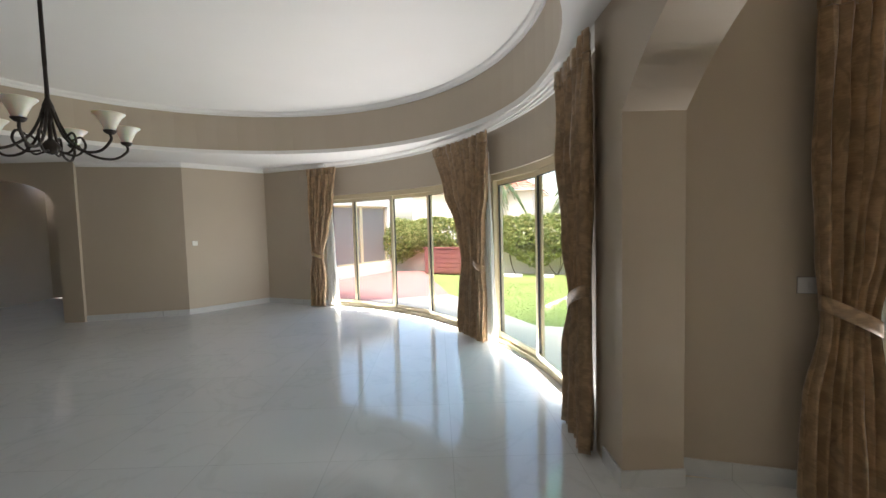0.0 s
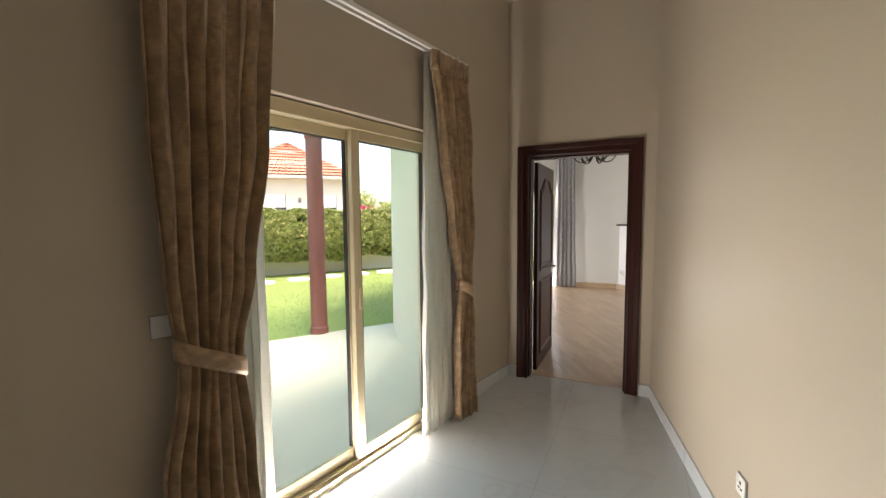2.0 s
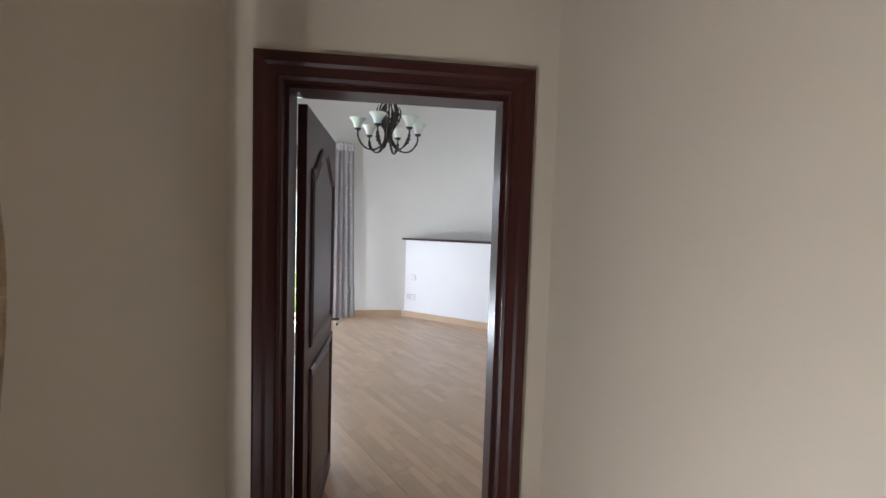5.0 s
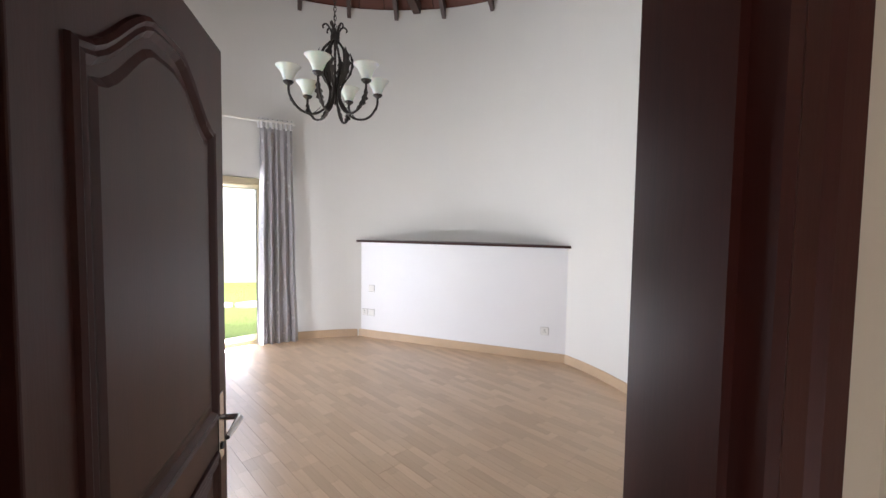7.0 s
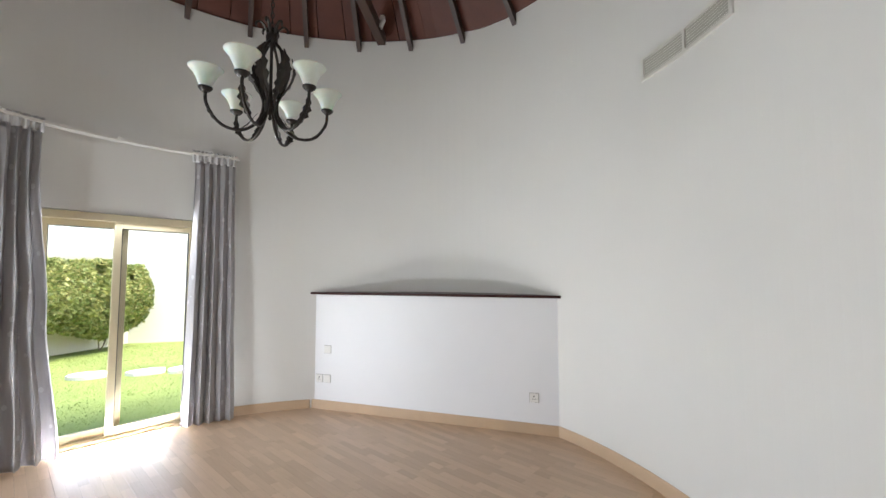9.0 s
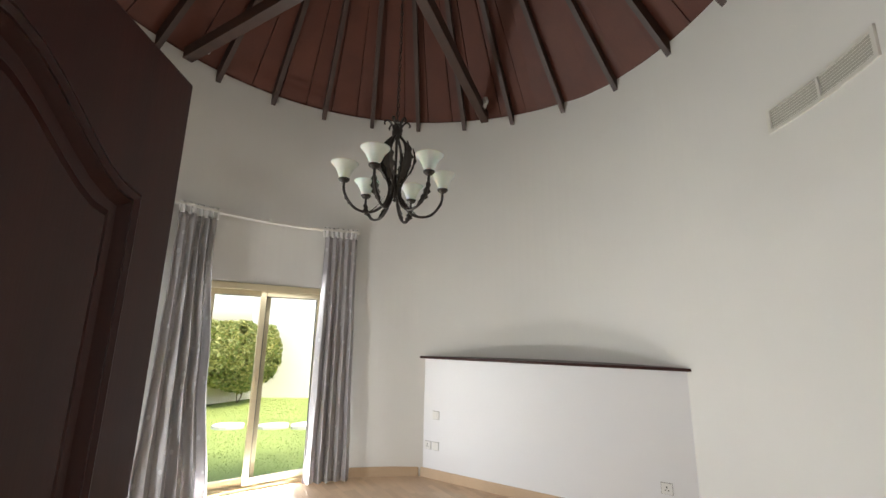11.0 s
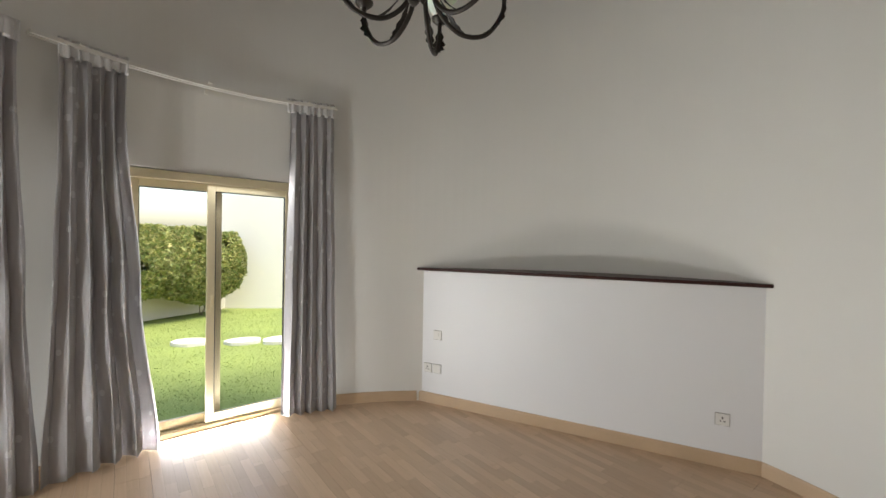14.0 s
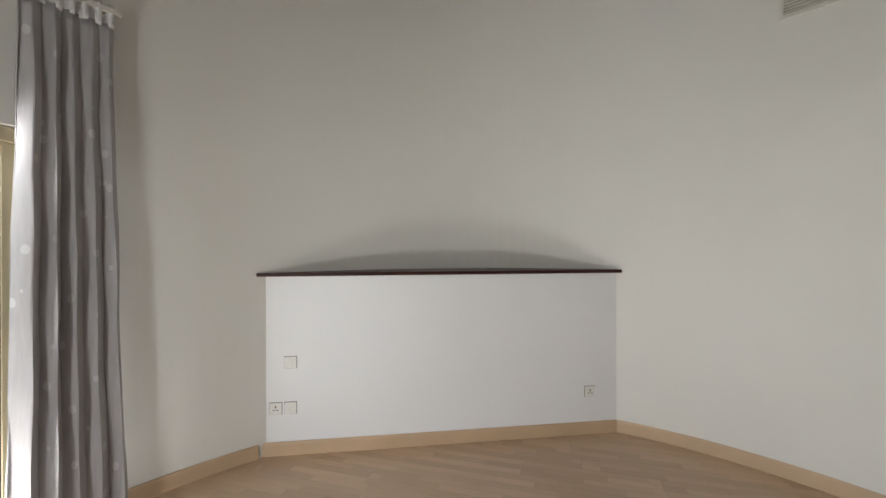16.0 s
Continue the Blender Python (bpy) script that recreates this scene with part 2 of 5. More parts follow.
def laminate():
    """Beech laminate printed in narrow strips, each board a little different."""
    m = wood("beech_laminate", (0.52, 0.365, 0.235), (0.64, 0.465, 0.315), 0.3, (1.5, 22, 1))
    t, b = m.node_tree, m.node_tree.nodes["Principled BSDF"]
    co, info = node_of(m, "ShaderNodeTexCoord")[0], t.nodes.new("ShaderNodeObjectInfo")
    br = t.nodes.new("ShaderNodeTexBrick")
    br.offset, br.offset_frequency = 0.37, 2
    br.inputs["Scale"].default_value, br.inputs["Mortar Size"].default_value = 1.0, 0.0006
    br.inputs["Brick Width"].default_value, br.inputs["Row Height"].default_value = 0.41, 0.065
    br.inputs["Color1"].default_value, br.inputs["Color2"].default_value = (1.06, 1.05, 1.04, 1), (0.85, 0.82, 0.79, 1)
    br.inputs["Mortar"].default_value = (0.6, 0.55, 0.5, 1)
    shift = t.nodes.new("ShaderNodeVectorMath")
    shift.operation = "ADD"
    t.links.new(co.outputs["Object"], shift.inputs[0])
    comb, mulr = t.nodes.new("ShaderNodeCombineXYZ"), t.nodes.new("ShaderNodeMath")
    mulr.operation = "MULTIPLY"
    mulr.inputs[1].default_value = 3.7
    t.links.new(info.outputs["Random"], mulr.inputs[0])
    t.links.new(mulr.outputs[0], comb.inputs[0])
    t.links.new(comb.outputs[0], shift.inputs[1])
    t.links.new(shift.outputs[0], br.inputs["Vector"])
    mx = t.nodes.new("ShaderNodeMix")
    mx.data_type, mx.blend_type = "RGBA", "MULTIPLY"
    mx.inputs["Factor"].default_value = 1
    t.links.new(node_of(m, "ShaderNodeMix")[0].outputs["Result"], mx.inputs["A"])
    t.links.new(br.outputs[0], mx.inputs["B"])
    t.links.new(mx.outputs["Result"], b.inputs["Base Color"])
    return m


def fabric(name, dark, light, stretch, rough, sheer=0.0, motif=None):
    """Woven cloth with slubs, part translucent; motif: colour of small leaf-shaped marks."""
    m = wood(name, dark, light, rough, stretch)
    t, b = m.node_tree, m.node_tree.nodes["Principled BSDF"]
    colour = node_of(m, "ShaderNodeMix")[0].outputs["Result"]
    b.inputs["Sheen Weight"].default_value = 0.3
    if motif:
        mp, vo, cut = t.nodes.new("ShaderNodeMapping"), t.nodes.new("ShaderNodeTexVoronoi"), t.nodes.new("ShaderNodeMath")
        mp.inputs["Scale"].default_value = (9, 9, 7)
        vo.inputs["Scale"].default_value = 1.0
        cut.operation, cut.inputs[1].default_value = "LESS_THAN", 0.17
        t.links.new(node_of(m, "ShaderNodeTexCoord")[0].outputs["Object"], mp.inputs[0])
        t.links.new(mp.outputs[0], vo.inputs["Vector"])
        t.links.new(vo.outputs["Distance"], cut.inputs[0])
        mx = t.nodes.new("ShaderNodeMix")
        mx.data_type = "RGBA"
        t.links.new(cut.outputs[0], mx.inputs["Factor"])
        t.links.new(colour, mx.inputs["A"])
        mx.inputs["B"].default_value = (*motif, 1)
        colour = mx.outputs["Result"]
        t.links.new(colour, b.inputs["Base Color"])
    if sheer:
        tr, ms = t.nodes.new("ShaderNodeBsdfTranslucent"), t.nodes.new("ShaderNodeMixShader")
        ms.inputs[0].default_value = sheer
        t.links.new(colour, tr.inputs[0])
        t.links.new(b.outputs[0], ms.inputs[1])
        t.links.new(tr.outputs[0], ms.inputs[2])
        t.links.new(ms.outputs[0], t.nodes["Material Output"].inputs[0])
    return m


MARBLE, LAMINATE = marble(), laminate()
BROCADE = fabric("gold_brown_brocade", (0.21, 0.125, 0.06), (0.46, 0.315, 0.18), (7, 7, 60), 0.5, 0.05)


def damask(m, scale, low, high):
    """Large woven blotches over a cloth's colour."""
    t, b = m.node_tree, m.node_tree.nodes["Principled BSDF"]
    n, r, mx = t.nodes.new("ShaderNodeTexNoise"), t.nodes.new("ShaderNodeValToRGB"), t.nodes.new("ShaderNodeMix")
    n.inputs["Scale"].default_value, n.inputs["Detail"].default_value, n.inputs["Distortion"].default_value = scale, 3, 1.5
    e = r.color_ramp.elements
    e[0].position, e[0].color = 0.42, (low, low, low, 1)
    e[1].position, e[1].color = 0.58, (high, high, high, 1)
    mx.data_type, mx.blend_type = "RGBA", "MULTIPLY"
    mx.inputs["Factor"].default_value = 1
    t.links.new(node_of(m, "ShaderNodeTexCoord")[0].outputs["Object"], n.inputs["Vector"])
    t.links.new(n.outputs[0], r.inputs[0])
    t.links.new(node_of(m, "ShaderNodeMix")[0].outputs["Result"], mx.inputs["A"])
    t.links.new(r.outputs[0], mx.inputs["B"])
    t.links.new(mx.outputs["Result"], b.inputs["Base Color"])


damask(BROCADE, 9.0, 0.78, 1.15)
ROOF_SHEET = fabric("pale_teal_polycarbonate", (0.4, 0.78, 0.78), (0.48, 0.84, 0.84), (1, 1, 1), 0.3, 0.75)
VOILE = fabric("white_voile", (0.78, 0.76, 0.7), (0.9, 0.89, 0.85), (3, 3, 30), 0.8, 0.5)
GREY_SATIN = fabric("grey_satin", (0.46, 0.44, 0.445), (0.62, 0.6, 0.605), (20, 20, 2), 0.42, 0.4, (0.72, 0.71, 0.71))
HEADER_TAPE = fabric("white_header_tape", (0.7, 0.69, 0.68), (0.82, 0.81, 0.8), (30, 30, 8), 0.7, 0.1)


def glass_material():
    m = bpy.data.materials.new("view_dimming_glass")
    m.use_nodes = True
    t = m.node_tree
    b = t.nodes["Principled BSDF"]
    b.inputs["Transmission Weight"].default_value, b.inputs["Roughness"].default_value, b.inputs["IOR"].default_value = 1, 0, 1.05
    # Grey tint put into the glass colour to dim the bright view outside.
    b.inputs["Base Color"].default_value = (0.72, 0.715, 0.695, 1)
    return m


GLASS = glass_material()
OPAL = material("opal_glass", (0.85, 0.82, 0.72), 0.3, vary=0.08, scale=14, fine=60, bump=0)
OPAL.node_tree.nodes["Principled BSDF"].inputs["Subsurface Weight"].default_value = 0.3


def leafy(name, dark, mid, light):
    """Leaves that differ one by one."""
    m = bpy.data.materials.new(name)
    m.use_nodes = True
    t, b = m.node_tree, m.node_tree.nodes["Principled BSDF"]
    g, r = t.nodes.new("ShaderNodeNewGeometry"), t.nodes.new("ShaderNodeValToRGB")
    e = r.color_ramp.elements
    e[0].color, e[1].color = (*dark, 1), (*light, 1)
    e.new(0.55).color = (*mid, 1)
    t.links.new(g.outputs["Random Per Island"], r.inputs[0])
    t.links.new(r.outputs[0], b.inputs["Base Color"])
    b.inputs["Roughness"].default_value = 0.5
    tr, ms = t.nodes.new("ShaderNodeBsdfTranslucent"), t.nodes.new("ShaderNodeMixShader")
    ms.inputs[0].default_value = 0.35
    t.links.new(r.outputs[0], tr.inputs[0])
    t.links.new(b.outputs[0], ms.inputs[1])
    t.links.new(tr.outputs[0], ms.inputs[2])
    t.links.new(ms.outputs[0], t.nodes["Material Output"].inputs[0])
    return m


LEAF = leafy("hedge_leaf", (0.15, 0.2, 0.05), (0.29, 0.34, 0.1), (0.56, 0.5, 0.2))
GRASS_BLADE = leafy("grass_blade", (0.16, 0.23, 0.055), (0.23, 0.3, 0.075), (0.32, 0.38, 0.12))
PALM = leafy("palm_leaf", (0.07, 0.12, 0.04), (0.12, 0.18, 0.06), (0.2, 0.24, 0.1))
LAWN = material("lawn", (0.22, 0.28, 0.07), 0.9, vary=0.3, scale=0.9, fine=35, bump=0.8, dist=0.02)
SOIL = material("sandy_ground", (0.42, 0.36, 0.27), 0.95, vary=0.12, scale=0.5, fine=20, bump=0.4)

# ---- plan ----
C, R, RO = (-0.20, 2.80), 2.74, 2.94            # round bedroom
G, GR = (-2.18, -9.01), 5.26                    # bow window of the hall
RING, RR = (-2.6, -7.2), 3.3                   # raised ceiling of the hall
WALL_TOP = 4.52
LOW, HIGH = 2.75, 3.42                          # the hall's two ceiling heights


def corridor_x(y):
    """Half width of the corridor, which widens towards the hall."""
    return 0.63 + 0.186 * -y


def structure(name, bm, mat, label, smooth=False):
    return tagged(part(name, bm, mat, smooth=smooth), label, kind="structure")


# ---- ground ----
bm = bmesh.new()
n = 60
prism(bm, [(400 * math.cos(2 * math.pi * i / n), 400 * math.sin(2 * math.pi * i / n)) for i in range(n)], -1.0, -0.14)
structure("ground", bm, SOIL, "dusty sandy ground that reaches the horizon")
LAWN_EDGE = [(-3.9, -0.1), (-2.55, 1.85), (-2.3, 4.6), (-1.0, 6.0), (1.2, 5.9), (2.8, 4.5), (6, 4.5), (6, 12.29), (-4.25, 12.29), (-6.9, 7.65), (-9.05, 4.65), (-13.5, -5.5), (-8.2, -4.6), (-5.2, -3.4)]
bm = bmesh.new()
prism(bm, LAWN_EDGE, -0.3, -0.1)
structure("lawn", bm, LAWN, "mown green lawn with pale patches")
bm = bmesh.new()
prism(bm, [(-3.9, -0.1), (-5.2, -3.4), (-8.2, -4.6), (-7.7, -6.6), (-5, -4.4), (-1.2, -3.3), (-0.5, 0.2), (-2.55, 1.85)], -0.3, -0.055)
structure("pavement", bm, TERRACE, "pale stone terrace slabs outside the sliding doors")
bm = bmesh.new()
prism(bm, [(-8.2, -4.62), (-13.4, -5.4), (-13.4, -9.5), (-7.0, -9.5), (-7.72, -6.6)], -0.3, -0.06)
structure("pavement_red", bm, BRICK_RED, "red block paving beside the house")


def inside(poly, x, y):
    hit = False
    for (x0, y0), (x1, y1) in zip(poly, poly[1:] + poly[:1]):
        if (y0 > y) != (y1 > y) and x < (x1 - x0) * (y - y0) / (y1 - y0) + x0:
            hit = not hit
    return hit


def scatter(name, mat, triangles, label, category):
    """One object of very many loose blades or leaves."""
    me = bpy.data.meshes.new(name)
    pts = np.array(triangles, dtype=float).reshape(-1, 3)
    me.from_pydata(pts.tolist(), [], [(i, i + 1, i + 2) for i in range(0, len(pts), 3)])
    me.materials.append(mat)
    return tagged(new(name, me), label, category, kind="stuff")


rng = random.Random(4)
blades = []
while len(blades) < 60000 * 9:
    x, y = rng.uniform(-10, 1.5), rng.uniform(-4, 12)
    if not inside(LAWN_EDGE, x, y) or math.hypot(x - C[0], y - C[1]) < RO + 0.02:
        continue
    a, h, w = rng.uniform(0, 6.28), rng.uniform(0.008, 0.026), rng.uniform(0.004, 0.009)
    lx, ly = rng.uniform(-0.03, 0.03), rng.uniform(-0.03, 0.03)
    c, s = w * math.cos(a), w * math.sin(a)
    blades += [x - c, y - s, -0.103, x + c, y + s, -0.103, x + lx, y + ly, -0.1 + h]
scatter("grass", GRASS_BLADE, blades, "short green lawn grass", "grass")

# ---- bedroom shell ----
DOOR_A0, DOOR_A1 = -108.4, -71.6
WIN = {"window_1": (155.0, 187.0), "window_2": (108.5, 135.5)}
WIN_TOP = 2.16
bm = bmesh.new()
ring(bm, C, R, RO, DOOR_A1, 108.5, 0, WALL_TOP)
ring(bm, C, R, RO, 135.5, 155.0, 0, WALL_TOP)
ring(bm, C, R, RO, 187.0, 360 + DOOR_A0, 0, WALL_TOP)
for a0, a1 in WIN.values():
    ring(bm, C, R, RO, a0, a1, WIN_TOP, WALL_TOP)
    ring(bm, C, R, RO, a0, a1, -0.3, 0.0)
structure("wall_round", bm, CREAM, "curved wall painted warm white", smooth=False)
bm = bmesh.new()
ring(bm, C, RO + 0.002, RO + 0.03, -60.0, 108.5, -0.3, WALL_TOP)
ring(bm, C, RO + 0.002, RO + 0.03, 135.5, 155.0, -0.3, WALL_TOP)
ring(bm, C, RO + 0.002, RO + 0.03, 187.0, 244.0, -0.3, WALL_TOP)
for a0, a1 in WIN.values():
    ring(bm, C, RO + 0.002, RO + 0.03, a0, a1, WIN_TOP, WALL_TOP)
structure("wall_round_render", bm, RENDERED, "cream rendered outer face of the round room")
bm = bmesh.new()
xa, ya = polar(C, R + 0.1, DOOR_A0)
xb, yb = polar(C, R + 0.1, DOOR_A1)
for x0, x1, z0, z1 in ((xa, -0.46, 0, WALL_TOP), (0.46, xb, 0, WALL_TOP), (-0.46, 0.46, 2.13, WALL_TOP)):
    box(bm, x0, x1, 0.1, 0.2, z0, z1)
structure("wall_door_inner", bm, CREAM, "flat bedroom wall round the doorway, warm white")
bm = bmesh.new()
for x0, x1, z0, z1 in ((-0.95, -0.46, 0, 3.7), (0.46, 0.95, 0, 3.7), (-0.46, 0.46, 2.13, 3.7)):
    box(bm, x0, x1, 0.0, 0.098, z0, z1)
structure("wall_door", bm, TAUPE, "taupe end wall of the corridor")

bm = bmesh.new()
prism(bm, arc(C, R + 0.05, 0, 356, 4), -0.3, -0.012)
structure("floor_bedroom_base", bm, DARK, "dark screed under the laminate")

# low wall behind the bed place, closed by the curved wall
BL, BR = Vector((0.115, 5.565)), Vector((2.445, 3.905))
along = (BR - BL).normalized()
inward = Vector((along.y, -along.x))
if inward.dot(Vector(C) - BL) < 0:
    inward = -inward
aL = math.degrees(math.atan2(BL.y - C[1], BL.x - C[0]))
aR = math.degrees(math.atan2(BR.y - C[1], BR.x - C[0]))
bm = bmesh.new()
prism(bm, [tuple(BL), tuple(BR)] + arc(C, R + 0.06, aR, aL), 0, 1.335)
structure("wall_headboard", bm, BRIGHT_WHITE, "low boxed-out white wall across the curve")
bm = bmesh.new()
s0, s1 = BL - along * 0.07 + inward * 0.035, BR + along * 0.03 + inward * 0.035
prism(bm, [tuple(s0), tuple(s1)] + arc(C, R + 0.05, aR - 1, aL + 1.5), 1.335, 1.362)
bmesh.ops.bevel(bm, geom=[e for e in bm.edges], offset=0.004, segments=2, affect="EDGES")
tagged(part("wall_shelf", bm, MAHOGANY), "dark-stained wooden shelf on the low white wall", "shelf")

# skirting
SK = [(0, 0), (0.016, 0), (0.016, 0.085), (0.010, 0.1), (0, 0.1)]


def skirting(name, path, mat, prof=SK, label="beech skirting board"):
    bm = bmesh.new()
    sweep(bm, [(x, y, 0) for x, y in path], prof)
    return structure(name, bm, mat, label)


skirting("baseboard_bed_1", arc(C, R, DOOR_A1, aR) + [tuple(BL)] + arc(C, R, aL + 0.3, 108.3), SKIRT)
skirting("baseboard_bed_2", arc(C, R, 135.7, 154.8), SKIRT)
skirting("baseboard_bed_3", arc(C, R, 187.2, 360 + DOOR_A0), SKIRT)

# conical roof lining, rafters, tie beams
APEX = 7.1
bm = bmesh.new()
BOARDS = 52
for i in range(BOARDS):
    a0, a1 = 360 * i / BOARDS + 0.12, 360 * (i + 1) / BOARDS - 0.12
    p = [(*polar(C, R + 0.25, a), WALL_TOP - 0.2) for a in (a0, a1)]
    top = [(*polar(C, 0.03, a), APEX) for a in (a1, a0)]
    vs = [bm.verts.new(q) for q in p + top]
    f = bm.faces.new(vs)
    up = [bm.verts.new(v.co + Vector((0, 0, 0.04))) for v in vs]
    bm.faces.new(up[::-1])
    for k in range(4):
        bm.faces.new((vs[k], up[k], up[(k + 1) % 4], vs[(k + 1) % 4]))
lathe(bm, [(R + 0.6, WALL_TOP - 0.42), (0.01, APEX + 0.16)], 48, Matrix.Translation((*C, 0)))
structure("ceiling_cone", bm, ROOF_BOARD, "conical ceiling lined with red-brown timber boards")
slope = (APEX - WALL_TOP) / (R - 0.03)


def rafter(deg):
    bm = bmesh.new()
    ends = []
    for r, z in ((R - 0.0, WALL_TOP - 0.02), (0.12, APEX - 0.12)):
        x, y = polar(C, r, deg)
        sx, sy = -math.sin(radians(deg)) * 0.026, math.cos(radians(deg)) * 0.026
        ends.append([bm.verts.new((x + k * sx, y + k * sy, z + dz)) for k, dz in ((-1, -0.12), (1, -0.12), (1, 0.05), (-1, 0.05))])
    bm.faces.new(ends[0][::-1]), bm.faces.new(ends[1])
    for k in range(4):
        bm.faces.new((ends[0][k], ends[0][(k + 1) % 4], ends[1][(k + 1) % 4], ends[1][k]))
    return tagged(part("rafter", bm, RAFTER), "dark timber rafter under the conical ceiling", "rafter", "roof rafters", "structure")


for i in range(27):
    rafter(6 + 360 / 27 * i)
for deg, dz in ((66.5, 0.0), (146.5, 0.012)):
    bm = bmesh.new()
    m = Matrix.Translation((*C, 0)) @ Matrix.Rotation(radians(deg), 4, "Z")
    box(bm, -R + 0.01, R - 0.01, -0.05, 0.05, 4.43 + dz, 4.58 - dz, m, 0.006)
    tagged(part("tie_beam", bm, RAFTER), "heavy dark timber beam across the round ceiling", "beam", "tie beams", "structure")
    for sgn in (1, -1):
        lamp = thing("spotlight", "small white spotlight fixed on a ceiling beam", "spotlight", "beam spotlights", m @ Matrix.Translation((sgn * (R - 0.28), -0.075, 4.6)))
        bm = bmesh.new()
        lathe(bm, [(0.0, 0.03), (0.03, 0.03), (0.035, 0.0), (0.035, -0.03), (0, -0.03)], 14)
        part("mount", bm, PLASTIC, lamp)
        bm = bmesh.new()
        lathe(bm, [(0.0, 0.05), (0.022, 0.05), (0.026, 0.0), (0.036, -0.06), (0.03, -0.055), (0, -0.02)], 14, pose(0, 0, -0.06, 30))
        part("lamp_head", bm, PLASTIC, lamp)


# ---- sliding windows ----
def pane_box(parent, p0, p1, z0, z1, w, d, off, mats=None):
    """One glazed leaf between two plan points: four frame bars and a pane."""
    p0, p1 = Vector((*p0, 0)), Vector((*p1, 0))
    ax = (p1 - p0).normalized()
    ln = (p1 - p0).length
    m = Matrix.Translation(p0) @ Matrix(((ax.x, -ax.y, 0, 0), (ax.y, ax.x, 0, 0), (0, 0, 1, 0), (0, 0, 0, 1)))
    sash = part("sash", bm_box(0, w, off - d, off + d, z0, z1, m, 0.004), ALU, parent)
    bm = bmesh.new()
    box(bm, ln - w, ln, off - d, off + d, z0, z1, m, 0.004)
    part("stile", bm, ALU, sash)
    part("rail", bm_box(w, ln - w, off - d, off + d, z1 - w, z1, m, 0.004), ALU, sash)
    part("rail", bm_box(w, ln - w, off - d, off + d, z0, z0 + w * 1.2, m, 0.004), ALU, sash)
    bm = bmesh.new()
    for a in ((w, w + 0.006, z0 + w, z1 - w), (ln - w - 0.006, ln - w, z0 + w, z1 - w)):
        box(bm, a[0], a[1], off - d * 0.8, off + d * 0.8, a[2], a[3], m)
    box(bm, w, ln - w, off - d * 0.8, off + d * 0.8, z1 - w - 0.006, z1 - w, m)
    part("seal", bm, RUBBER, sash)
    pane = part("pane", bm_box(w - 0.01, ln - w + 0.01, off - 0.003, off + 0.003, z0 + w, z1 - w, m), GLASS, sash)
    pane.visible_shadow = False
    return sash, m, ln


def slider(name, p0, p1, z1, label, lap=0.0, shift=0.0, z0=0.0):
    """A two-leaf sliding door with its outer frame, p0 to p1 in plan, outside to the left."""
    win = tagged(thing(name, label, "sliding door"), kind="structure")
    a, b = Vector((*p0, 0)), Vector((*p1, 0))
    ax, ln = (b - a).normalized(), (b - a).length
    m = Matrix.Translation(a) @ Matrix(((ax.x, -ax.y, 0, 0), (ax.y, ax.x, 0, 0), (0, 0, 1, 0), (0, 0, 0, 1)))
    f = 0.045
    part("window_frame", bm_box(0, f, -0.055, 0.055, z0, z1, m, 0.003), ALU, win)
    part("window_frame", bm_box(ln - f, ln, -0.055, 0.055, z0, z1, m, 0.003), ALU, win)
    part("window_head", bm_box(f, ln - f, -0.055, 0.055, z1 - 0.07, z1, m, 0.003), ALU, win)
    sill = part("window_sill", bm_box(f, ln - f, -0.06, 0.06, z0, z0 + 0.035, m, 0.003), ALU, win)
    bm = bmesh.new()
    for y in (-0.03, 0.03):
        box(bm, f, ln - f, y - 0.004, y + 0.004, z0 + 0.035, z0 + 0.05, m)
    part("track", bm, ALU, sill)
    mid = ln / 2 + shift
    at = lambda s: (a + ax * s)[:2]
    pane_box(win, at(f + 0.002), at(mid + 0.03), z0 + 0.05, z1 - 0.072, 0.06, 0.018, 0.025)
    sash, _, _ = pane_box(win, at(mid - 0.03 - lap), at(ln - f - 0.002), z0 + 0.05, z1 - 0.072, 0.06, 0.018, -0.025)
    part("latch", bm_box(mid - lap - 0.002, mid - lap + 0.022, -0.062, -0.044, 1.0, 1.13, m, 0.004), ALU, sash)
    return win


for k, (a0, a1) in WIN.items():
    q0, q1 = polar(C, R + 0.10, a1), polar(C, R + 0.10, a0)
    slider(k, q0, q1, WIN_TOP - 0.01, "champagne aluminium sliding glass door of the round bedroom", 0.06)
    bm = bmesh.new()
    ring(bm, C, R - 0.0, RO + 0.03, a0, a1, 0.001, 0.006)
    structure(k.replace("window", "trim_sill"), bm, ALU, "flat metal threshold strip")


# ---- curtains ----
def bez(v, keys):
    """Smooth steps between (v, value...) keys."""
    for k0, k1 in zip(keys, keys[1:]):
        if v <= k1[0]:
            s = (v - k0[0]) / (k1[0] - k0[0])
            s = s * s * (3 - 2 * s)
            return [p + (q - p) * s for p, q in zip(k0[1:], k1[1:])]
    return list(keys[-1][1:])


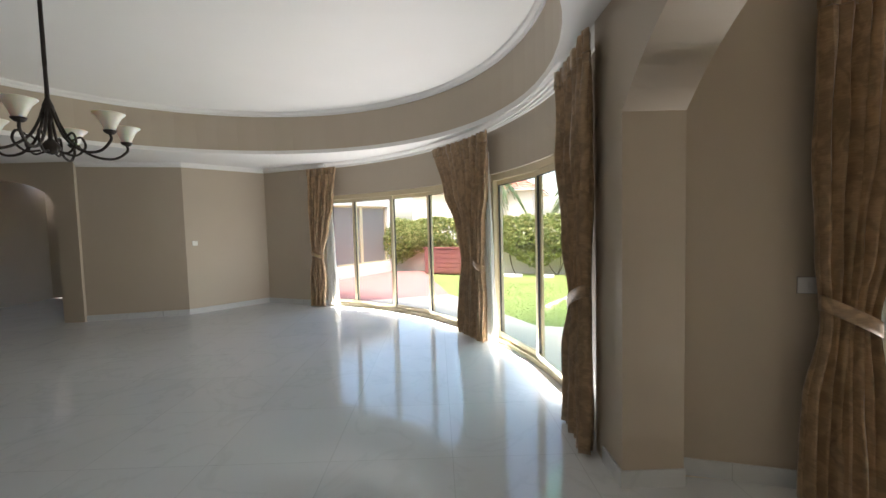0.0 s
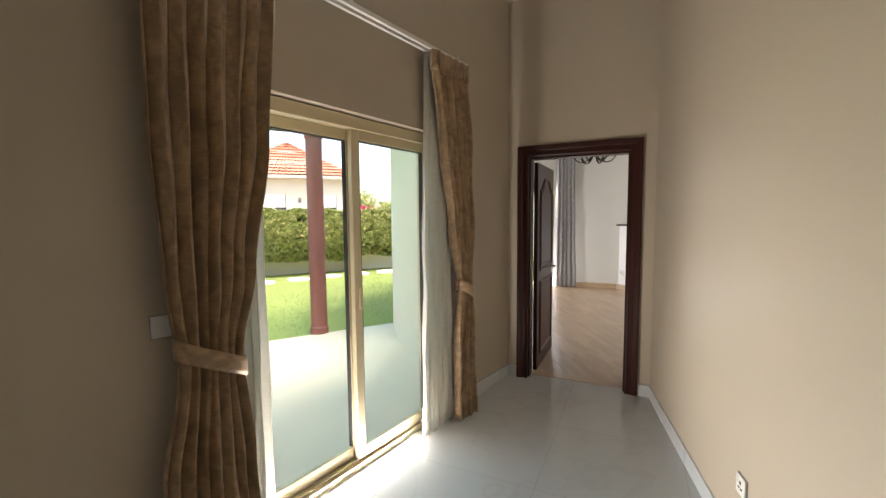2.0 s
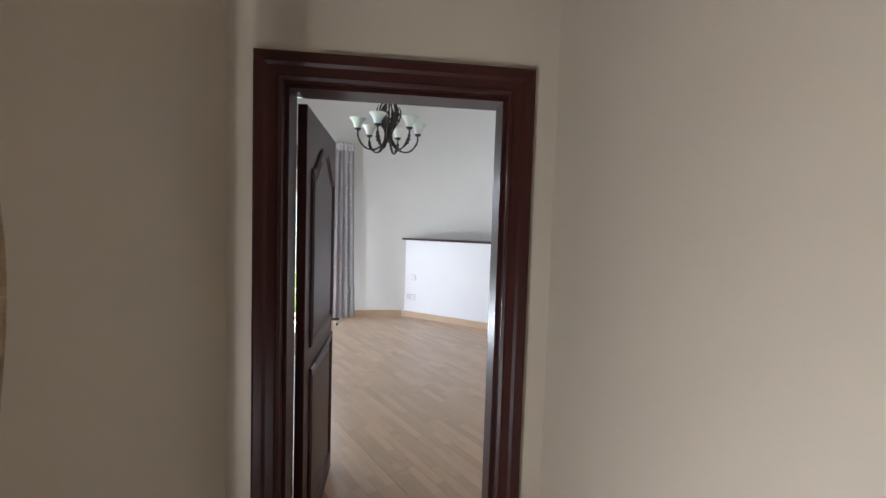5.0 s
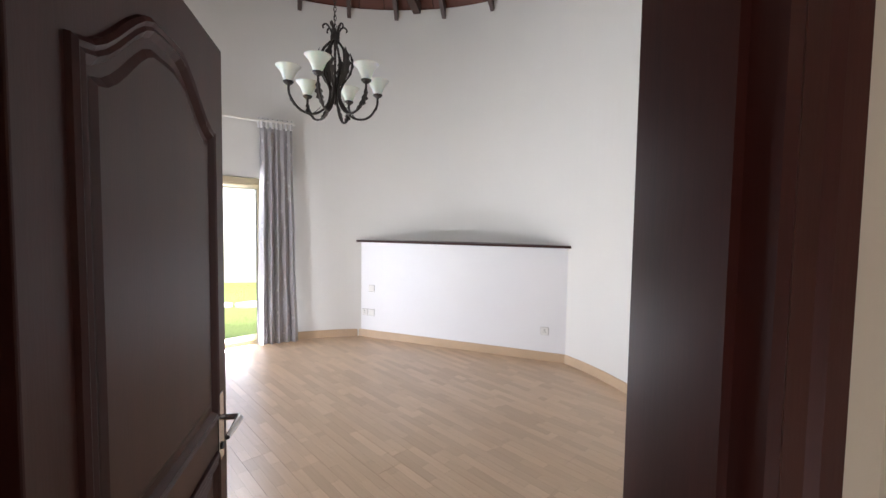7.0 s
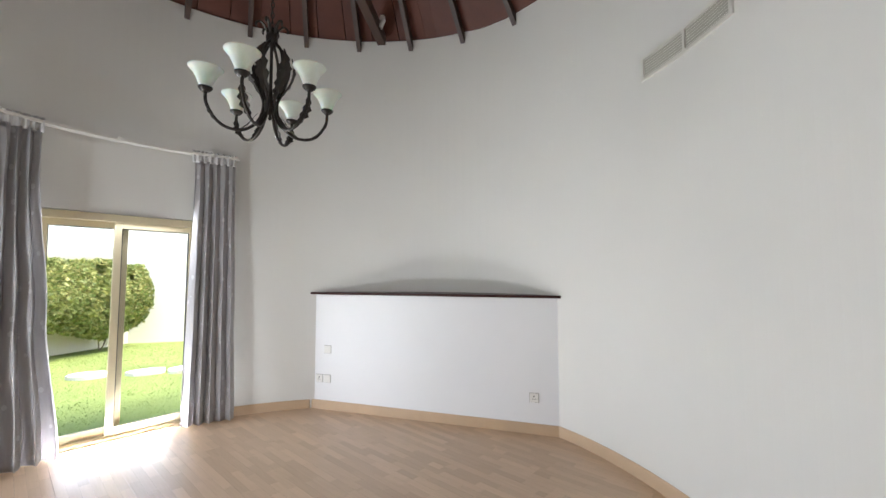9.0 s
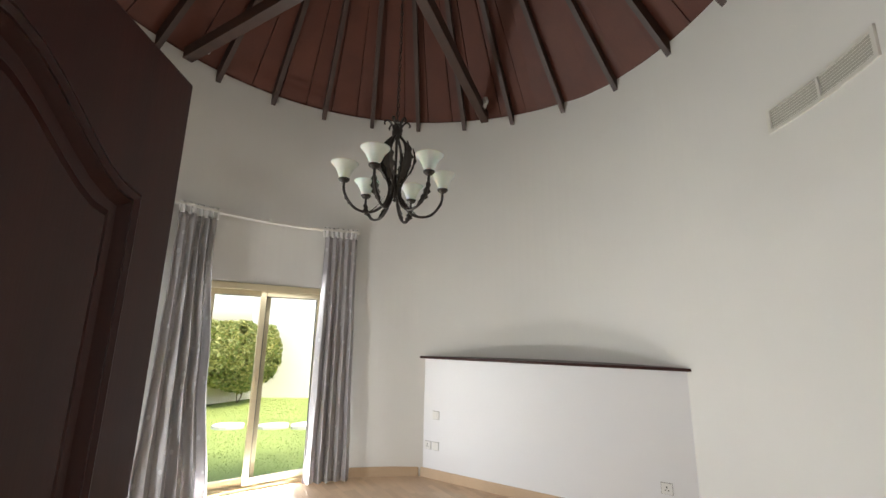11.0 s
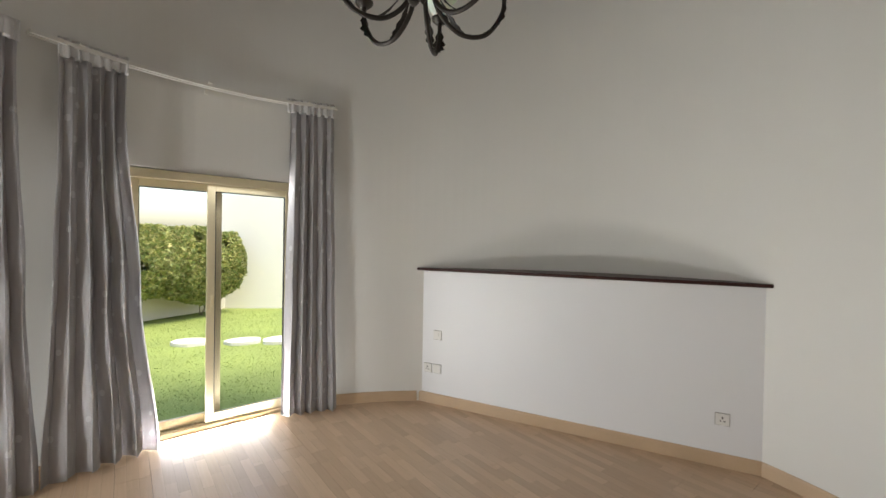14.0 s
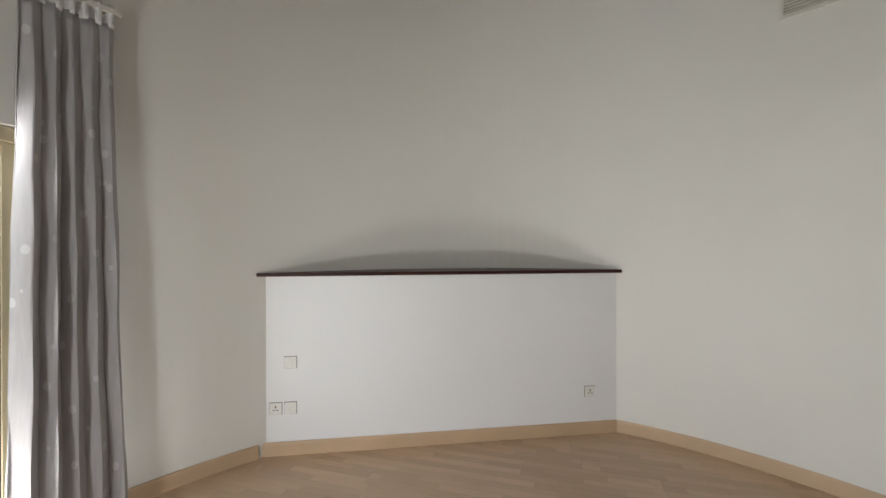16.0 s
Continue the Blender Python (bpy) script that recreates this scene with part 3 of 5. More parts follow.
def cloth(name, mat, line, keys, folds, seed, parent=None, nz=44, per=10, thick=0.003):
    """Pleated cloth. line(s, out): plan point s metres along the wall and out metres from it. keys: (height, s0, s1, out, depth), rising."""
    r = random.Random(seed)
    ph = [r.uniform(-1.3, 1.3) for _ in range(folds + 2)]
    am = [r.uniform(0.45, 1.35) for _ in range(folds + 2)]
    nu = folds * per
    bm = bmesh.new()
    z0, z1 = keys[0][0], keys[-1][0]
    rows = []
    for j in range(nz + 1):
        z = z0 + (z1 - z0) * j / nz
        s0, s1, out, dep = bez(z, keys)
        row = []
        for i in range(nu + 1):
            u = i / nu
            k = u * folds
            f = int(k)
            w = (k - f)
            amp = am[f] * (1 - w) + am[f + 1] * w
            shift = ph[f] * (1 - w) + ph[f + 1] * w
            wave = math.sin(2 * math.pi * k + shift * (0.6 + 0.4 * math.sin(z * 2.3 + f)))
            wave = math.copysign(abs(wave) ** 0.8, wave)
            sag = 0.006 * math.sin(9 * z + 3 * k)
            x, y = line(s0 + (s1 - s0) * (u + 0.25 / folds * math.sin(4 * math.pi * k + shift) * 0.5), out + dep * amp * wave + sag * (dep > 0.02))
            row.append((x, y, z))
        rows.append(row)
    grid(bm, rows)
    ob = part(name, bm, mat, parent, smooth=True)
    so = ob.modifiers.new("thick", "SOLIDIFY")
    so.thickness = thick
    return ob


def straight_line(p, q, inward_sign=1):
    """A wall line from p to q; out is measured to the left of it (or right, with -1)."""
    p, q = Vector(p), Vector(q)
    ax = (q - p).normalized()
    nr = Vector((-ax.y, ax.x)) * inward_sign
    return lambda s, out: tuple(p + ax * s + nr * out)


def arc_line(c, r):
    """Arc length from angle 0; out goes towards the centre."""
    return lambda s, out: polar(c, r - out, math.degrees(s / r))


def rail(name, pts, z, parent=None, label="", mat=None):
    bm = bmesh.new()
    sweep(bm, [(x, y, z) for x, y in pts], [(-0.011, -0.012), (0.011, -0.012), (0.011, 0.012), (-0.011, 0.012)])
    return part(name, bm, mat or PALE_ALU, parent, label)


def tieback(parent, line, s0, s1, out, z, lift, mat):
    """A band that loops round the curtain at its waist."""
    bm = bmesh.new()
    pts, n = [], 20
    for i in range(n + 1):
        a = 2 * math.pi * i / n
        s = (s0 + s1) / 2 + (s1 - s0) / 2 * 1.08 * math.cos(a)
        o = out + 0.062 * math.sin(a)
        pts.append((*line(s, o), z + lift * math.cos(a)))
    rows = [[Vector(p) + Vector((0, 0, dz)) for dz in (-0.04, -0.015, 0.015, 0.04)] for p in pts]
    grid(bm, rows)
    ob = part("tieback", bm, mat, parent, smooth=True)
    so = ob.modifiers.new("thick", "SOLIDIFY")
    so.thickness = 0.006
    return ob


# grey bedroom curtains
BED = arc_line(C, R)
arcm = lambda deg: radians(deg) * R


def grey_curtain(t0, t1, b0, b1, seed):
    cu = thing("curtain", "floor-length grey satin curtain with pale leaf motifs and white header", "curtain", "bedroom curtains")
    s = [arcm(a) for a in (t0, t1, b0, b1)]
    mid = [(s[0] * 0.55 + s[2] * 0.45), (s[1] * 0.55 + s[3] * 0.45)]
    cloth("drape", GREY_SATIN, BED, [(0.015, s[2], s[3], 0.15, 0.05), (1.2, mid[0], mid[1], 0.13, 0.045), (2.5, s[0], s[1], 0.12, 0.03), (2.79, s[0], s[1], 0.12, 0.018)], 5, seed, cu, 44, 14)
    cloth("header", HEADER_TAPE, BED, [(2.775, s[0] - 0.004, s[1] + 0.004, 0.123, 0.02), (2.9, s[0] - 0.008, s[1] + 0.008, 0.123, 0.014)], 7, seed, cu, 5, 9, 0.012)


grey_curtain(101.8, 110.3, 100.6, 111.5, 3)
grey_curtain(136.2, 144.2, 131.5, 146.0, 5)
grey_curtain(148.8, 155.6, 146.6, 160.5, 8)
for a0, a1 in ((101, 147.5), (150.8, 195)):
    cr = thing("curtain_rail", "slim pale curtain rail on brackets above the sliding door", "curtain rail", "bedroom rails")
    n = max(2, round((a1 - a0) / 4))
    for out in (0.09, 0.135):
        rail("track", arc(C, R - out, a0, a1, 3), 2.865, cr)
    for k in range(3):
        a = a0 + (a1 - a0) * (0.12 + 0.38 * k)
        bm = bmesh.new()
        box(bm, -0.16, 0.0, -0.012, 0.012, 2.877, 2.89)
        box(bm, -0.004, 0.0, -0.012, 0.012, 2.83, 2.89)
        bmesh.ops.transform(bm, matrix=Matrix.Translation((*polar(C, R, a), 0)) @ Matrix.Rotation(radians(a), 4, "Z"), verts=bm.verts)
        part("bracket", bm, PALE_ALU, cr)


# ---- corridor and hall shell ----
Y0, Y1, YH = 0.0, -3.5, -3.85      # end wall, arch wall faces
bm = bmesh.new()
hall = [(corridor_x(0.2), 0.1), (corridor_x(Y1), Y1), (3.6, -3.6), (3.6, -14.2), (-9, -14.2), (-7.9, -9.6), (-7.75, -8.3)] + arc(G, GR + 0.08, 158.5, 84, 3) + [(-corridor_x(Y1) - 0.05, Y1), (-corridor_x(0) - 0.02, 0.1)]
prism(bm, hall, -0.3, 0.0)
structure("floor", bm, MARBLE, "polished white marble tile floor with faint grey veins")
prism_thr = bm_box(-0.44, 0.44, 0.1, 0.2, -0.02, 0.006)
structure("door_threshold", prism_thr, SKIRT, "thin beech threshold strip in the doorway")


def slab(p, q, thick, z0, z1, bm, side=1):
    """A wall block from p to q, its face on the line, its body to one side."""
    p, q = Vector(p), Vector(q)
    ax = (q - p).normalized()
    nr = Vector((-ax.y, ax.x)) * side * thick
    prism(bm, [tuple(p), tuple(q), tuple(q + nr), tuple(p + nr)], z0, z1)


CX0, CX1 = corridor_x(0), corridor_x(Y1)
LP = lambda y: (-corridor_x(y), y)
SW0, SW1 = -2.70, -1.10
WEST_END = -1.37                   # the corridor wall draws back behind the arch pier
bm = bmesh.new()
slab(LP(0), LP(SW1), 0.2, 0, 3.7, bm, -1)
slab(LP(SW0), (WEST_END, Y1), 0.2, 0, 3.7, bm, -1)
slab(LP(SW1), LP(SW0), 0.2, 2.16, 3.7, bm, -1)
structure("wall_corridor_west", bm, TAUPE, "taupe corridor wall with a sliding door opening")
bm = bmesh.new()
slab((CX0, 0), (CX1, Y1), 0.2, 0, 3.7, bm, 1)
structure("wall_corridor_east", bm, TAUPE, "plain taupe corridor wall")
bm = bmesh.new()
prism(bm, [(-0.9, 0.12), (0.9, 0.12), (1.7, Y1), (-1.7, Y1)], 3.62, 3.72)
structure("ceiling_corridor", bm, WHITE, "plain white corridor ceiling")
bm = bmesh.new()
crown = [(0, 0), (0.02, 0), (0.035, 0.03), (0.07, 0.06), (0.085, 0.08), (0.085, 0.1), (0, 0.1)]
sweep(bm, [(-CX1, Y1, 3.52), (-CX0, 0, 3.52), (CX0, 0, 3.52), (CX1, Y1, 3.52)], [(-u, w) for u, w in crown])
structure("trim_crown", bm, WHITE, "white moulded cornice of the corridor")

def arch_block(bm, curve, top, place):
    """The wall over an arch: a curve of (along, height) closed up to a level top, between two faces."""
    rows = []
    for f in (0, 1):
        rows.append([[bm.verts.new(place(u, z, f)) for u, z in curve], [bm.verts.new(place(u, top, f)) for u, z in curve]])
    for i in range(len(curve) - 1):
        for f in (0, 1):
            lo, hi = rows[f]
            bm.faces.new((lo[i], lo[i + 1], hi[i + 1], hi[i]))
        bm.faces.new((rows[0][0][i], rows[0][0][i + 1], rows[1][0][i + 1], rows[1][0][i]))
        bm.faces.new((rows[0][1][i], rows[0][1][i + 1], rows[1][1][i + 1], rows[1][1][i]))


# arch between corridor and hall
AR = 1.24
rise, spring = 0.56, 2.1
rad = (AR * AR + rise * rise) / (2 * rise)
arch_pts = [(x, spring + math.sqrt(rad * rad - x * x) - (rad - rise)) for x in (AR * (-1 + i / 14) for i in range(29))]
bm = bmesh.new()
box(bm, -1.62, -AR, YH, Y1, 0, 3.72)
box(bm, AR, 3.6, YH, Y1, 0, 3.72)
box(bm, -4.2, -1.62, YH + 0.02, Y1, LOW, 3.72)
arch_block(bm, arch_pts, 3.72, lambda u, z, f: (u, (YH, Y1)[f], z))
structure("wall_arch", bm, TAUPE, "taupe wall with a wide segmental arch opening")

# bow wall of the hall
BOW = {"window_3": (119.0, 157.5), "window_4": (91.0, 113.5)}
bm = bmesh.new()
ring(bm, G, GR, GR + 0.2, 113.5, 119.0, 0, LOW)
ring(bm, G, GR, GR + 0.2, 83.6, 91.0, 0, LOW)
for a0, a1 in BOW.values():
    ring(bm, G, GR, GR + 0.2, a0, a1, 2.14, LOW)
structure("wall_bow", bm, TAUPE, "curved taupe wall with bowed glazing")
HALL = [polar(G, GR, 157.5), (-7.2, -7.55), (-7.58, -8.4), (-6.5, -9.42), (-6.17, -11.0)]
bm = bmesh.new()
for p, q in zip(HALL, HALL[1:]):
    slab(p, q, 0.22, 0, LOW, bm, -1)
structure("wall_hall_west", bm, TAUPE, "taupe hall wall with an outward corner")
bm = bmesh.new()
AX0, AX1 = -11.35, -14.0
yz = [(y, 2.0 + 0.5 * math.sin(math.acos(max(-1, min(1, (y + 12.65) / 1.3))))) for y in (AX0 - (AX0 + 13.95) * i / 20 for i in range(21))]
box(bm, -6.5, -6.12, AX0, -11.0, 0, LOW)
arch_block(bm, yz, LOW, lambda u, z, f: ((-6.12, -6.5)[f], u, z))
box(bm, -6.5, -6.12, -14.2, yz[-1][0], 0, LOW)
structure("wall_hall_arch", bm, TAUPE, "taupe wall with an arched doorway to a further room")
bm = bmesh.new()
box(bm, -9.2, -9.0, -14.2, -9.4, 0, LOW)
box(bm, -9.2, 3.8, -14.4, -14.2, 0, 3.7)
box(bm, 3.6, 3.8, -14.2, -3.5, 0, 3.7)
structure("wall_hall_far", bm, TAUPE, "plain taupe walls that close the hall")
# ceilings: low outer part with a round raised field
bm = bmesh.new()
outer = [(3.6, -14.2), (3.6, YH), (-1.2, YH)] + arc(G, GR + 0.15, 84, 158, 4) + [(-9.2, -8.6), (-9.2, -14.2)]
N = 72
lo = [bm.verts.new((*polar(RING, RR, 360 * i / N), LOW)) for i in range(N)]
far = []
for i in range(N):
    a = radians(360 * i / N)
    d = Vector((math.cos(a), math.sin(a)))
    best = 30.0
    for p, q in zip(outer, outer[1:] + outer[:1]):
        ex, ey = q[0] - p[0], q[1] - p[1]
        det = d.x * ey - d.y * ex
        if abs(det) > 1e-9:
            t = ((p[0] - RING[0]) * ey - (p[1] - RING[1]) * ex) / det
            s = ((p[0] - RING[0]) * d.y - (p[1] - RING[1]) * d.x) / det
            if t > 0 and -1e-6 <= s <= 1 + 1e-6:
                best = min(best, t)
    best = max(best, RR + 0.01)
    far.append(bm.verts.new((RING[0] + d.x * best, RING[1] + d.y * best, LOW)))
for i in range(N):
    j = (i + 1) % N
    bm.faces.new((lo[i], lo[j], far[j], far[i]))
geo = bmesh.ops.extrude_face_region(bm, geom=list(bm.faces))
bmesh.ops.translate(bm, verts=[v for v in geo["geom"] if isinstance(v, bmesh.types.BMVert)], vec=(0, 0, 0.06))
structure("ceiling_low", bm, WHITE, "low white outer ceiling of the hall")
bm = bmesh.new()
ring(bm, RING, RR + 0.001, RR + 0.12, 0, 180, LOW + 0.012, HIGH, 5)
ring(bm, RING, RR + 0.001, RR + 0.12, 180, 360, LOW + 0.012, HIGH, 5)
structure("wall_drum", bm, TAUPE, "taupe band round the raised ceiling")
bm = bmesh.new()
prism(bm, arc(RING, RR + 0.14, 0, 355, 5), HIGH, HIGH + 0.1)
structure("ceiling_high", bm, WHITE, "white raised round ceiling")
bm = bmesh.new()
sweep(bm, [(*p, HIGH - 0.07) for p in arc(RING, RR, 0, 355, 5)], [(0, 0), (0.02, 0), (0.03, 0.03), (0.06, 0.05), (0.07, 0.07), (0, 0.07)], True)
structure("trim_drum_crown", bm, WHITE, "white moulded cornice round the raised ceiling")
bm = bmesh.new()
sweep(bm, [(*p, LOW - 0.08) for p in arc(G, GR, 84, 157, 2)], [(0, 0), (0.02, 0), (0.03, 0.03), (0.06, 0.06), (0.07, 0.08), (0, 0.08)])
structure("trim_bow_crown", bm, WHITE, "white moulded cornice above the bowed glazing")
bm = bmesh.new()
sweep(bm, [(*p, LOW - 0.08) for p in HALL], [(0, 0), (0.02, 0), (0.03, 0.03), (0.06, 0.06), (0.07, 0.08), (0, 0.08)])
structure("trim_hall_crown", bm, WHITE, "white moulded cornice of the hall")

MSK = [(0, 0), (0.012, 0), (0.012, 0.098), (0.009, 0.102), (0, 0.102)]
mk = "white marble skirting"
skirting("baseboard_hall", HALL, MARBLE, MSK, mk)
skirting("baseboard_arch_1", [(-AR, Y1), (WEST_END, Y1), LP(SW0 - 0.01)], MARBLE, [(-u, w) for u, w in MSK], mk)
skirting("baseboard_corridor", [LP(SW1 + 0.01), LP(0), (-0.535, 0)], MARBLE, [(-u, w) for u, w in MSK], mk)
skirting("baseboard_corridor_east", [(0.535, 0), (CX0, 0), (CX1, Y1)], MARBLE, [(-u, w) for u, w in MSK], mk)
skirting("baseboard_pier", [(-1.5, YH), (-AR, YH), (-AR, Y1)], MARBLE, [(-u, w) for u, w in MSK], mk)

off_west = lambda y: (-corridor_x(y) - 0.1, y + 0.018)
slider("window_5", off_west(SW0), off_west(SW1), 2.15, "champagne aluminium sliding glass door of the corridor", 0.0, 0.07)
bm = bmesh.new()
slab(LP(SW1), LP(SW0), 0.2, -0.3, -0.005, bm, -1)
structure("trim_corridor_sill", bm, ALU, "metal threshold under the corridor sliding door")

for name, (a0, a1) in BOW.items():
    win = tagged(thing(name, "bowed champagne aluminium glazing with sliding leaves", "sliding door"), kind="structure")
    cuts = (a0 + 0.5, 131.0, 141.0, 151.0, a1 - 0.5) if a1 - a0 > 30 else (a0 + 0.5, (a0 + a1) / 2, a1 - 0.5)
    for z0, z1, nm in ((2.06, 2.135, "window_head"), (0.0, 0.05, "window_sill")):
        bm = bmesh.new()
        ring(bm, G, GR + 0.03, GR + 0.14, a0, a1, z0, z1)
        part(nm, bm, ALU, win)
    for a in (a0 + 0.25, a1 - 0.25):
        bm = bmesh.new()
        ring(bm, G, GR + 0.03, GR + 0.14, a - 0.25, a + 0.25, 0.05, 2.06)
        part("window_frame", bm, ALU, win)
    for k, (b0, b1) in enumerate(zip(cuts, cuts[1:])):
        pane_box(win, polar(G, GR + 0.085, b1 + 0.3), polar(G, GR + 0.085, b0 - 0.3), 0.055, 2.055, 0.055, 0.016, 0.02 if k % 2 else -0.02)


# ---- brown curtains ----
def brown_curtain(line, keys, folds, seed, tie=None, label="floor-length gold-brown brocade curtain gathered by a tieback"):
    cu = thing("curtain", label, "curtain", "brown curtains")
    cloth("drape", BROCADE, line, keys, folds, seed, cu, 52, 9, 0.004)
    top = keys[-1]
    cloth("header", BROCADE, line, [(top[0] - 0.1, top[1], top[2], top[3] + 0.004, top[4] * 1.1), (top[0] + 0.03, top[1] - 0.005, top[2] + 0.005, top[3] + 0.004, top[4] * 0.8)], folds, seed, cu, 4, 9, 0.012)
    if tie:
        tieback(cu, line, *tie, BROCADE)
    return cu


WEST = straight_line(LP(0), LP(Y1), 1)   # out = into the corridor
wl = lambda y: -y * math.hypot(1, 0.186)
brown_curtain(WEST, [(0.015, wl(-2.58), wl(-2.97), 0.13, 0.05), (0.55, wl(-2.61), wl(-2.95), 0.12, 0.045), (0.98, wl(-2.64), wl(-2.875), 0.11, 0.03), (1.35, wl(-2.57), wl(-2.91), 0.11, 0.04), (1.9, wl(-2.48), wl(-2.93), 0.11, 0.045), (2.64, wl(-2.42), wl(-2.93), 0.11, 0.025)], 7, 11, (wl(-2.63), wl(-2.885), 0.11, 1.0, 0.07))
brown_curtain(WEST, [(0.015, wl(-0.84), wl(-1.07), 0.13, 0.045), (0.6, wl(-0.84), wl(-1.06), 0.12, 0.04), (1.0, wl(-0.84), wl(-0.99), 0.11, 0.028), (1.45, wl(-0.83), wl(-1.10), 0.11, 0.04), (2.0, wl(-0.86), wl(-1.20), 0.11, 0.045), (2.64, wl(-0.88), wl(-1.30), 0.11, 0.025)], 6, 12, (wl(-0.83), wl(-1.00), 0.11, 1.0, 0.05))
for a, b, seed in ((-1.03, -1.37, 21), (-2.50, -2.72, 22)):
    sh = thing("sheer_curtain", "white voile sheer curtain beside the sliding door", "curtain", "sheer curtains")
    cloth("drape", VOILE, WEST, [(0.012, wl(a), wl(b), 0.06, 0.025), (1.3, wl(a), wl(b) - 0.03, 0.055, 0.025), (2.66, wl(a) - 0.02, wl(b) - 0.06, 0.05, 0.014)], 6, seed, sh, 24, 8, 0.002)
cr = thing("curtain_rail", "white double curtain rail above the corridor sliding door", "curtain rail")
for out in (0.05, 0.1):
    rail("track", [WEST(wl(-0.86), out), WEST(wl(-3.0), out)], 2.68, cr, mat=PLASTIC)
for y in (-1.0, -1.98, -2.95):
    p, q = WEST(wl(y), 0.0), WEST(wl(y), 0.115)
    bm = bmesh.new()
    tube(bm, [(*p, 2.70), (*q, 2.70)], 0.008)
    part("bracket", bm, PLASTIC, cr)
BOWL = arc_line(G, GR)
gm = lambda deg: radians(deg) * GR
brown_curtain(BOWL, [(0.015, gm(83.0), gm(88.9), 0.15, 0.05), (0.6, gm(83.0), gm(88.4), 0.15, 0.05), (1.0, gm(83.0), gm(87.0), 0.15, 0.035), (1.4, gm(82.6), gm(88.6), 0.15, 0.045), (2.0, gm(82.4), gm(90.2), 0.15, 0.05), (2.62, gm(82.2), gm(91.0), 0.15, 0.03)], 8, 14, (gm(83.0), gm(87.2), 0.15, 1.0, -0.08))
brown_curtain(BOWL, [(0.015, gm(112.4), gm(120.4), 0.15, 0.05), (0.6, gm(112.6), gm(120.0), 0.14, 0.05), (1.0, gm(113.0), gm(119.0), 0.14, 0.04), (1.5, gm(112.4), gm(120.5), 0.14, 0.05), (2.0, gm(111.2), gm(124.0), 0.14, 0.05), (2.62, gm(110.8), gm(126.8), 0.14, 0.03)], 13, 15, (gm(113.0), gm(115.4), 0.14, 1.0, 0.05))
brown_curtain(BOWL, [(0.015, gm(157.4), gm(161.0), 0.17, 0.05), (0.6, gm(157.0), gm(161.0), 0.16, 0.05), (1.0, gm(157.6), gm(160.4), 0.16, 0.03), (1.5, gm(155.8), gm(160.8), 0.16, 0.05), (2.0, gm(154.4), gm(161), 0.16, 0.05), (2.62, gm(153.6), gm(161.2), 0.16, 0.03)], 8, 16, (gm(157.5), gm(160.5), 0.16, 1.0, 0.04))
for a, b, seed in ((110.6, 113.0, 31), (154.4, 157.2, 32)):
    sh = thing("sheer_curtain", "white voile sheer curtain tucked behind the brown one", "curtain", "sheer curtains")
    cloth("drape", VOILE, BOWL, [(0.012, gm(a), gm(b), 0.09, 0.025), (1.3, gm(a + 0.8), gm(b), 0.085, 0.02), (2.4, gm(a + 1.4), gm(b + 0.4), 0.08, 0.015)], 5, seed, sh, 20, 8, 0.002)
cr = thing("curtain_rail", "white curved curtain rail under the hall cornice", "curtain rail")
for out in (0.1, 0.15):
    rail("track", arc(G, GR - out, 84.5, 161, 3), 2.655, cr, mat=PLASTIC)

# ---- door ----
fr = tagged(thing("door_frame_1", "dark mahogany door frame with stepped moulding", "door frame"), kind="structure")
casing = [(0, 0), (0.0, 0.014), (0.012, 0.02), (0.02, 0.016), (0.05, 0.018), (0.062, 0.026), (0.09, 0.03), (0.1, 0.024), (0.1, 0)]
bm = bmesh.new()
sweep(bm, [(-0.43, 0, 0), (-0.43, 0, 2.1), (0.43, 0, 2.1), (0.43, 0, 0)], [(u, w) for u, w in casing], normal=(0, -1, 0))
part("casing", bm, MAHOGANY, fr)
bm = bmesh.new()
sweep(bm, [(0.43, 0.2, 0), (0.43, 0.2, 2.1), (-0.43, 0.2, 2.1), (-0.43, 0.2, 0)], [(u, w) for u, w in casing], normal=(0, 1, 0))
part("casing", bm, MAHOGANY, fr)
part("jamb", bm_box(-0.46, -0.43, 0.0, 0.2, 0, 2.13), MAHOGANY, fr)
part("jamb", bm_box(0.43, 0.46, 0.0, 0.2, 0, 2.13), MAHOGANY, fr)
part("head_jamb", bm_box(-0.43, 0.43, 0.0, 0.2, 2.1, 2.13), MAHOGANY, fr)
bm = bmesh.new()
box(bm, -0.43, -0.415, 0.03, 0.15, 0, 2.1)
box(bm, 0.415, 0.43, 0.03, 0.15, 0, 2.1)
box(bm, -0.415, 0.415, 0.03, 0.15, 2.085, 2.1)
part("door_stop", bm, MAHOGANY, fr)

HINGE = pose(-0.425, 0.205, 0, 0, 0, 90)
leaf = tagged(thing("door_1", "dark mahogany panelled door standing wide open", "door", at=HINGE), kind="structure")
LW, LH = 0.81, 2.075
bm = bmesh.new()
box(bm, 0, LW, -0.04, 0.0, 0.008, LH, None, 0.003)
part("slab", bm, MAHOGANY, leaf)


def arched(x0, x1, z0, z1, drop, n=18):
    """A panel outline whose top rises in an ogee to the middle."""
    pts = [(x0, z0), (x1, z0)]
    for i in range(n + 1):
        u = i / n
        s = math.sin(math.pi * u) ** 2
        e = min(1.0, max(0.0, (min(u, 1 - u) - 0.0) / 0.42))
        e = e * e * (3 - 2 * e)
        pts.append((x1 + (x0 - x1) * u, z1 - drop * (1 - e)))
    return pts


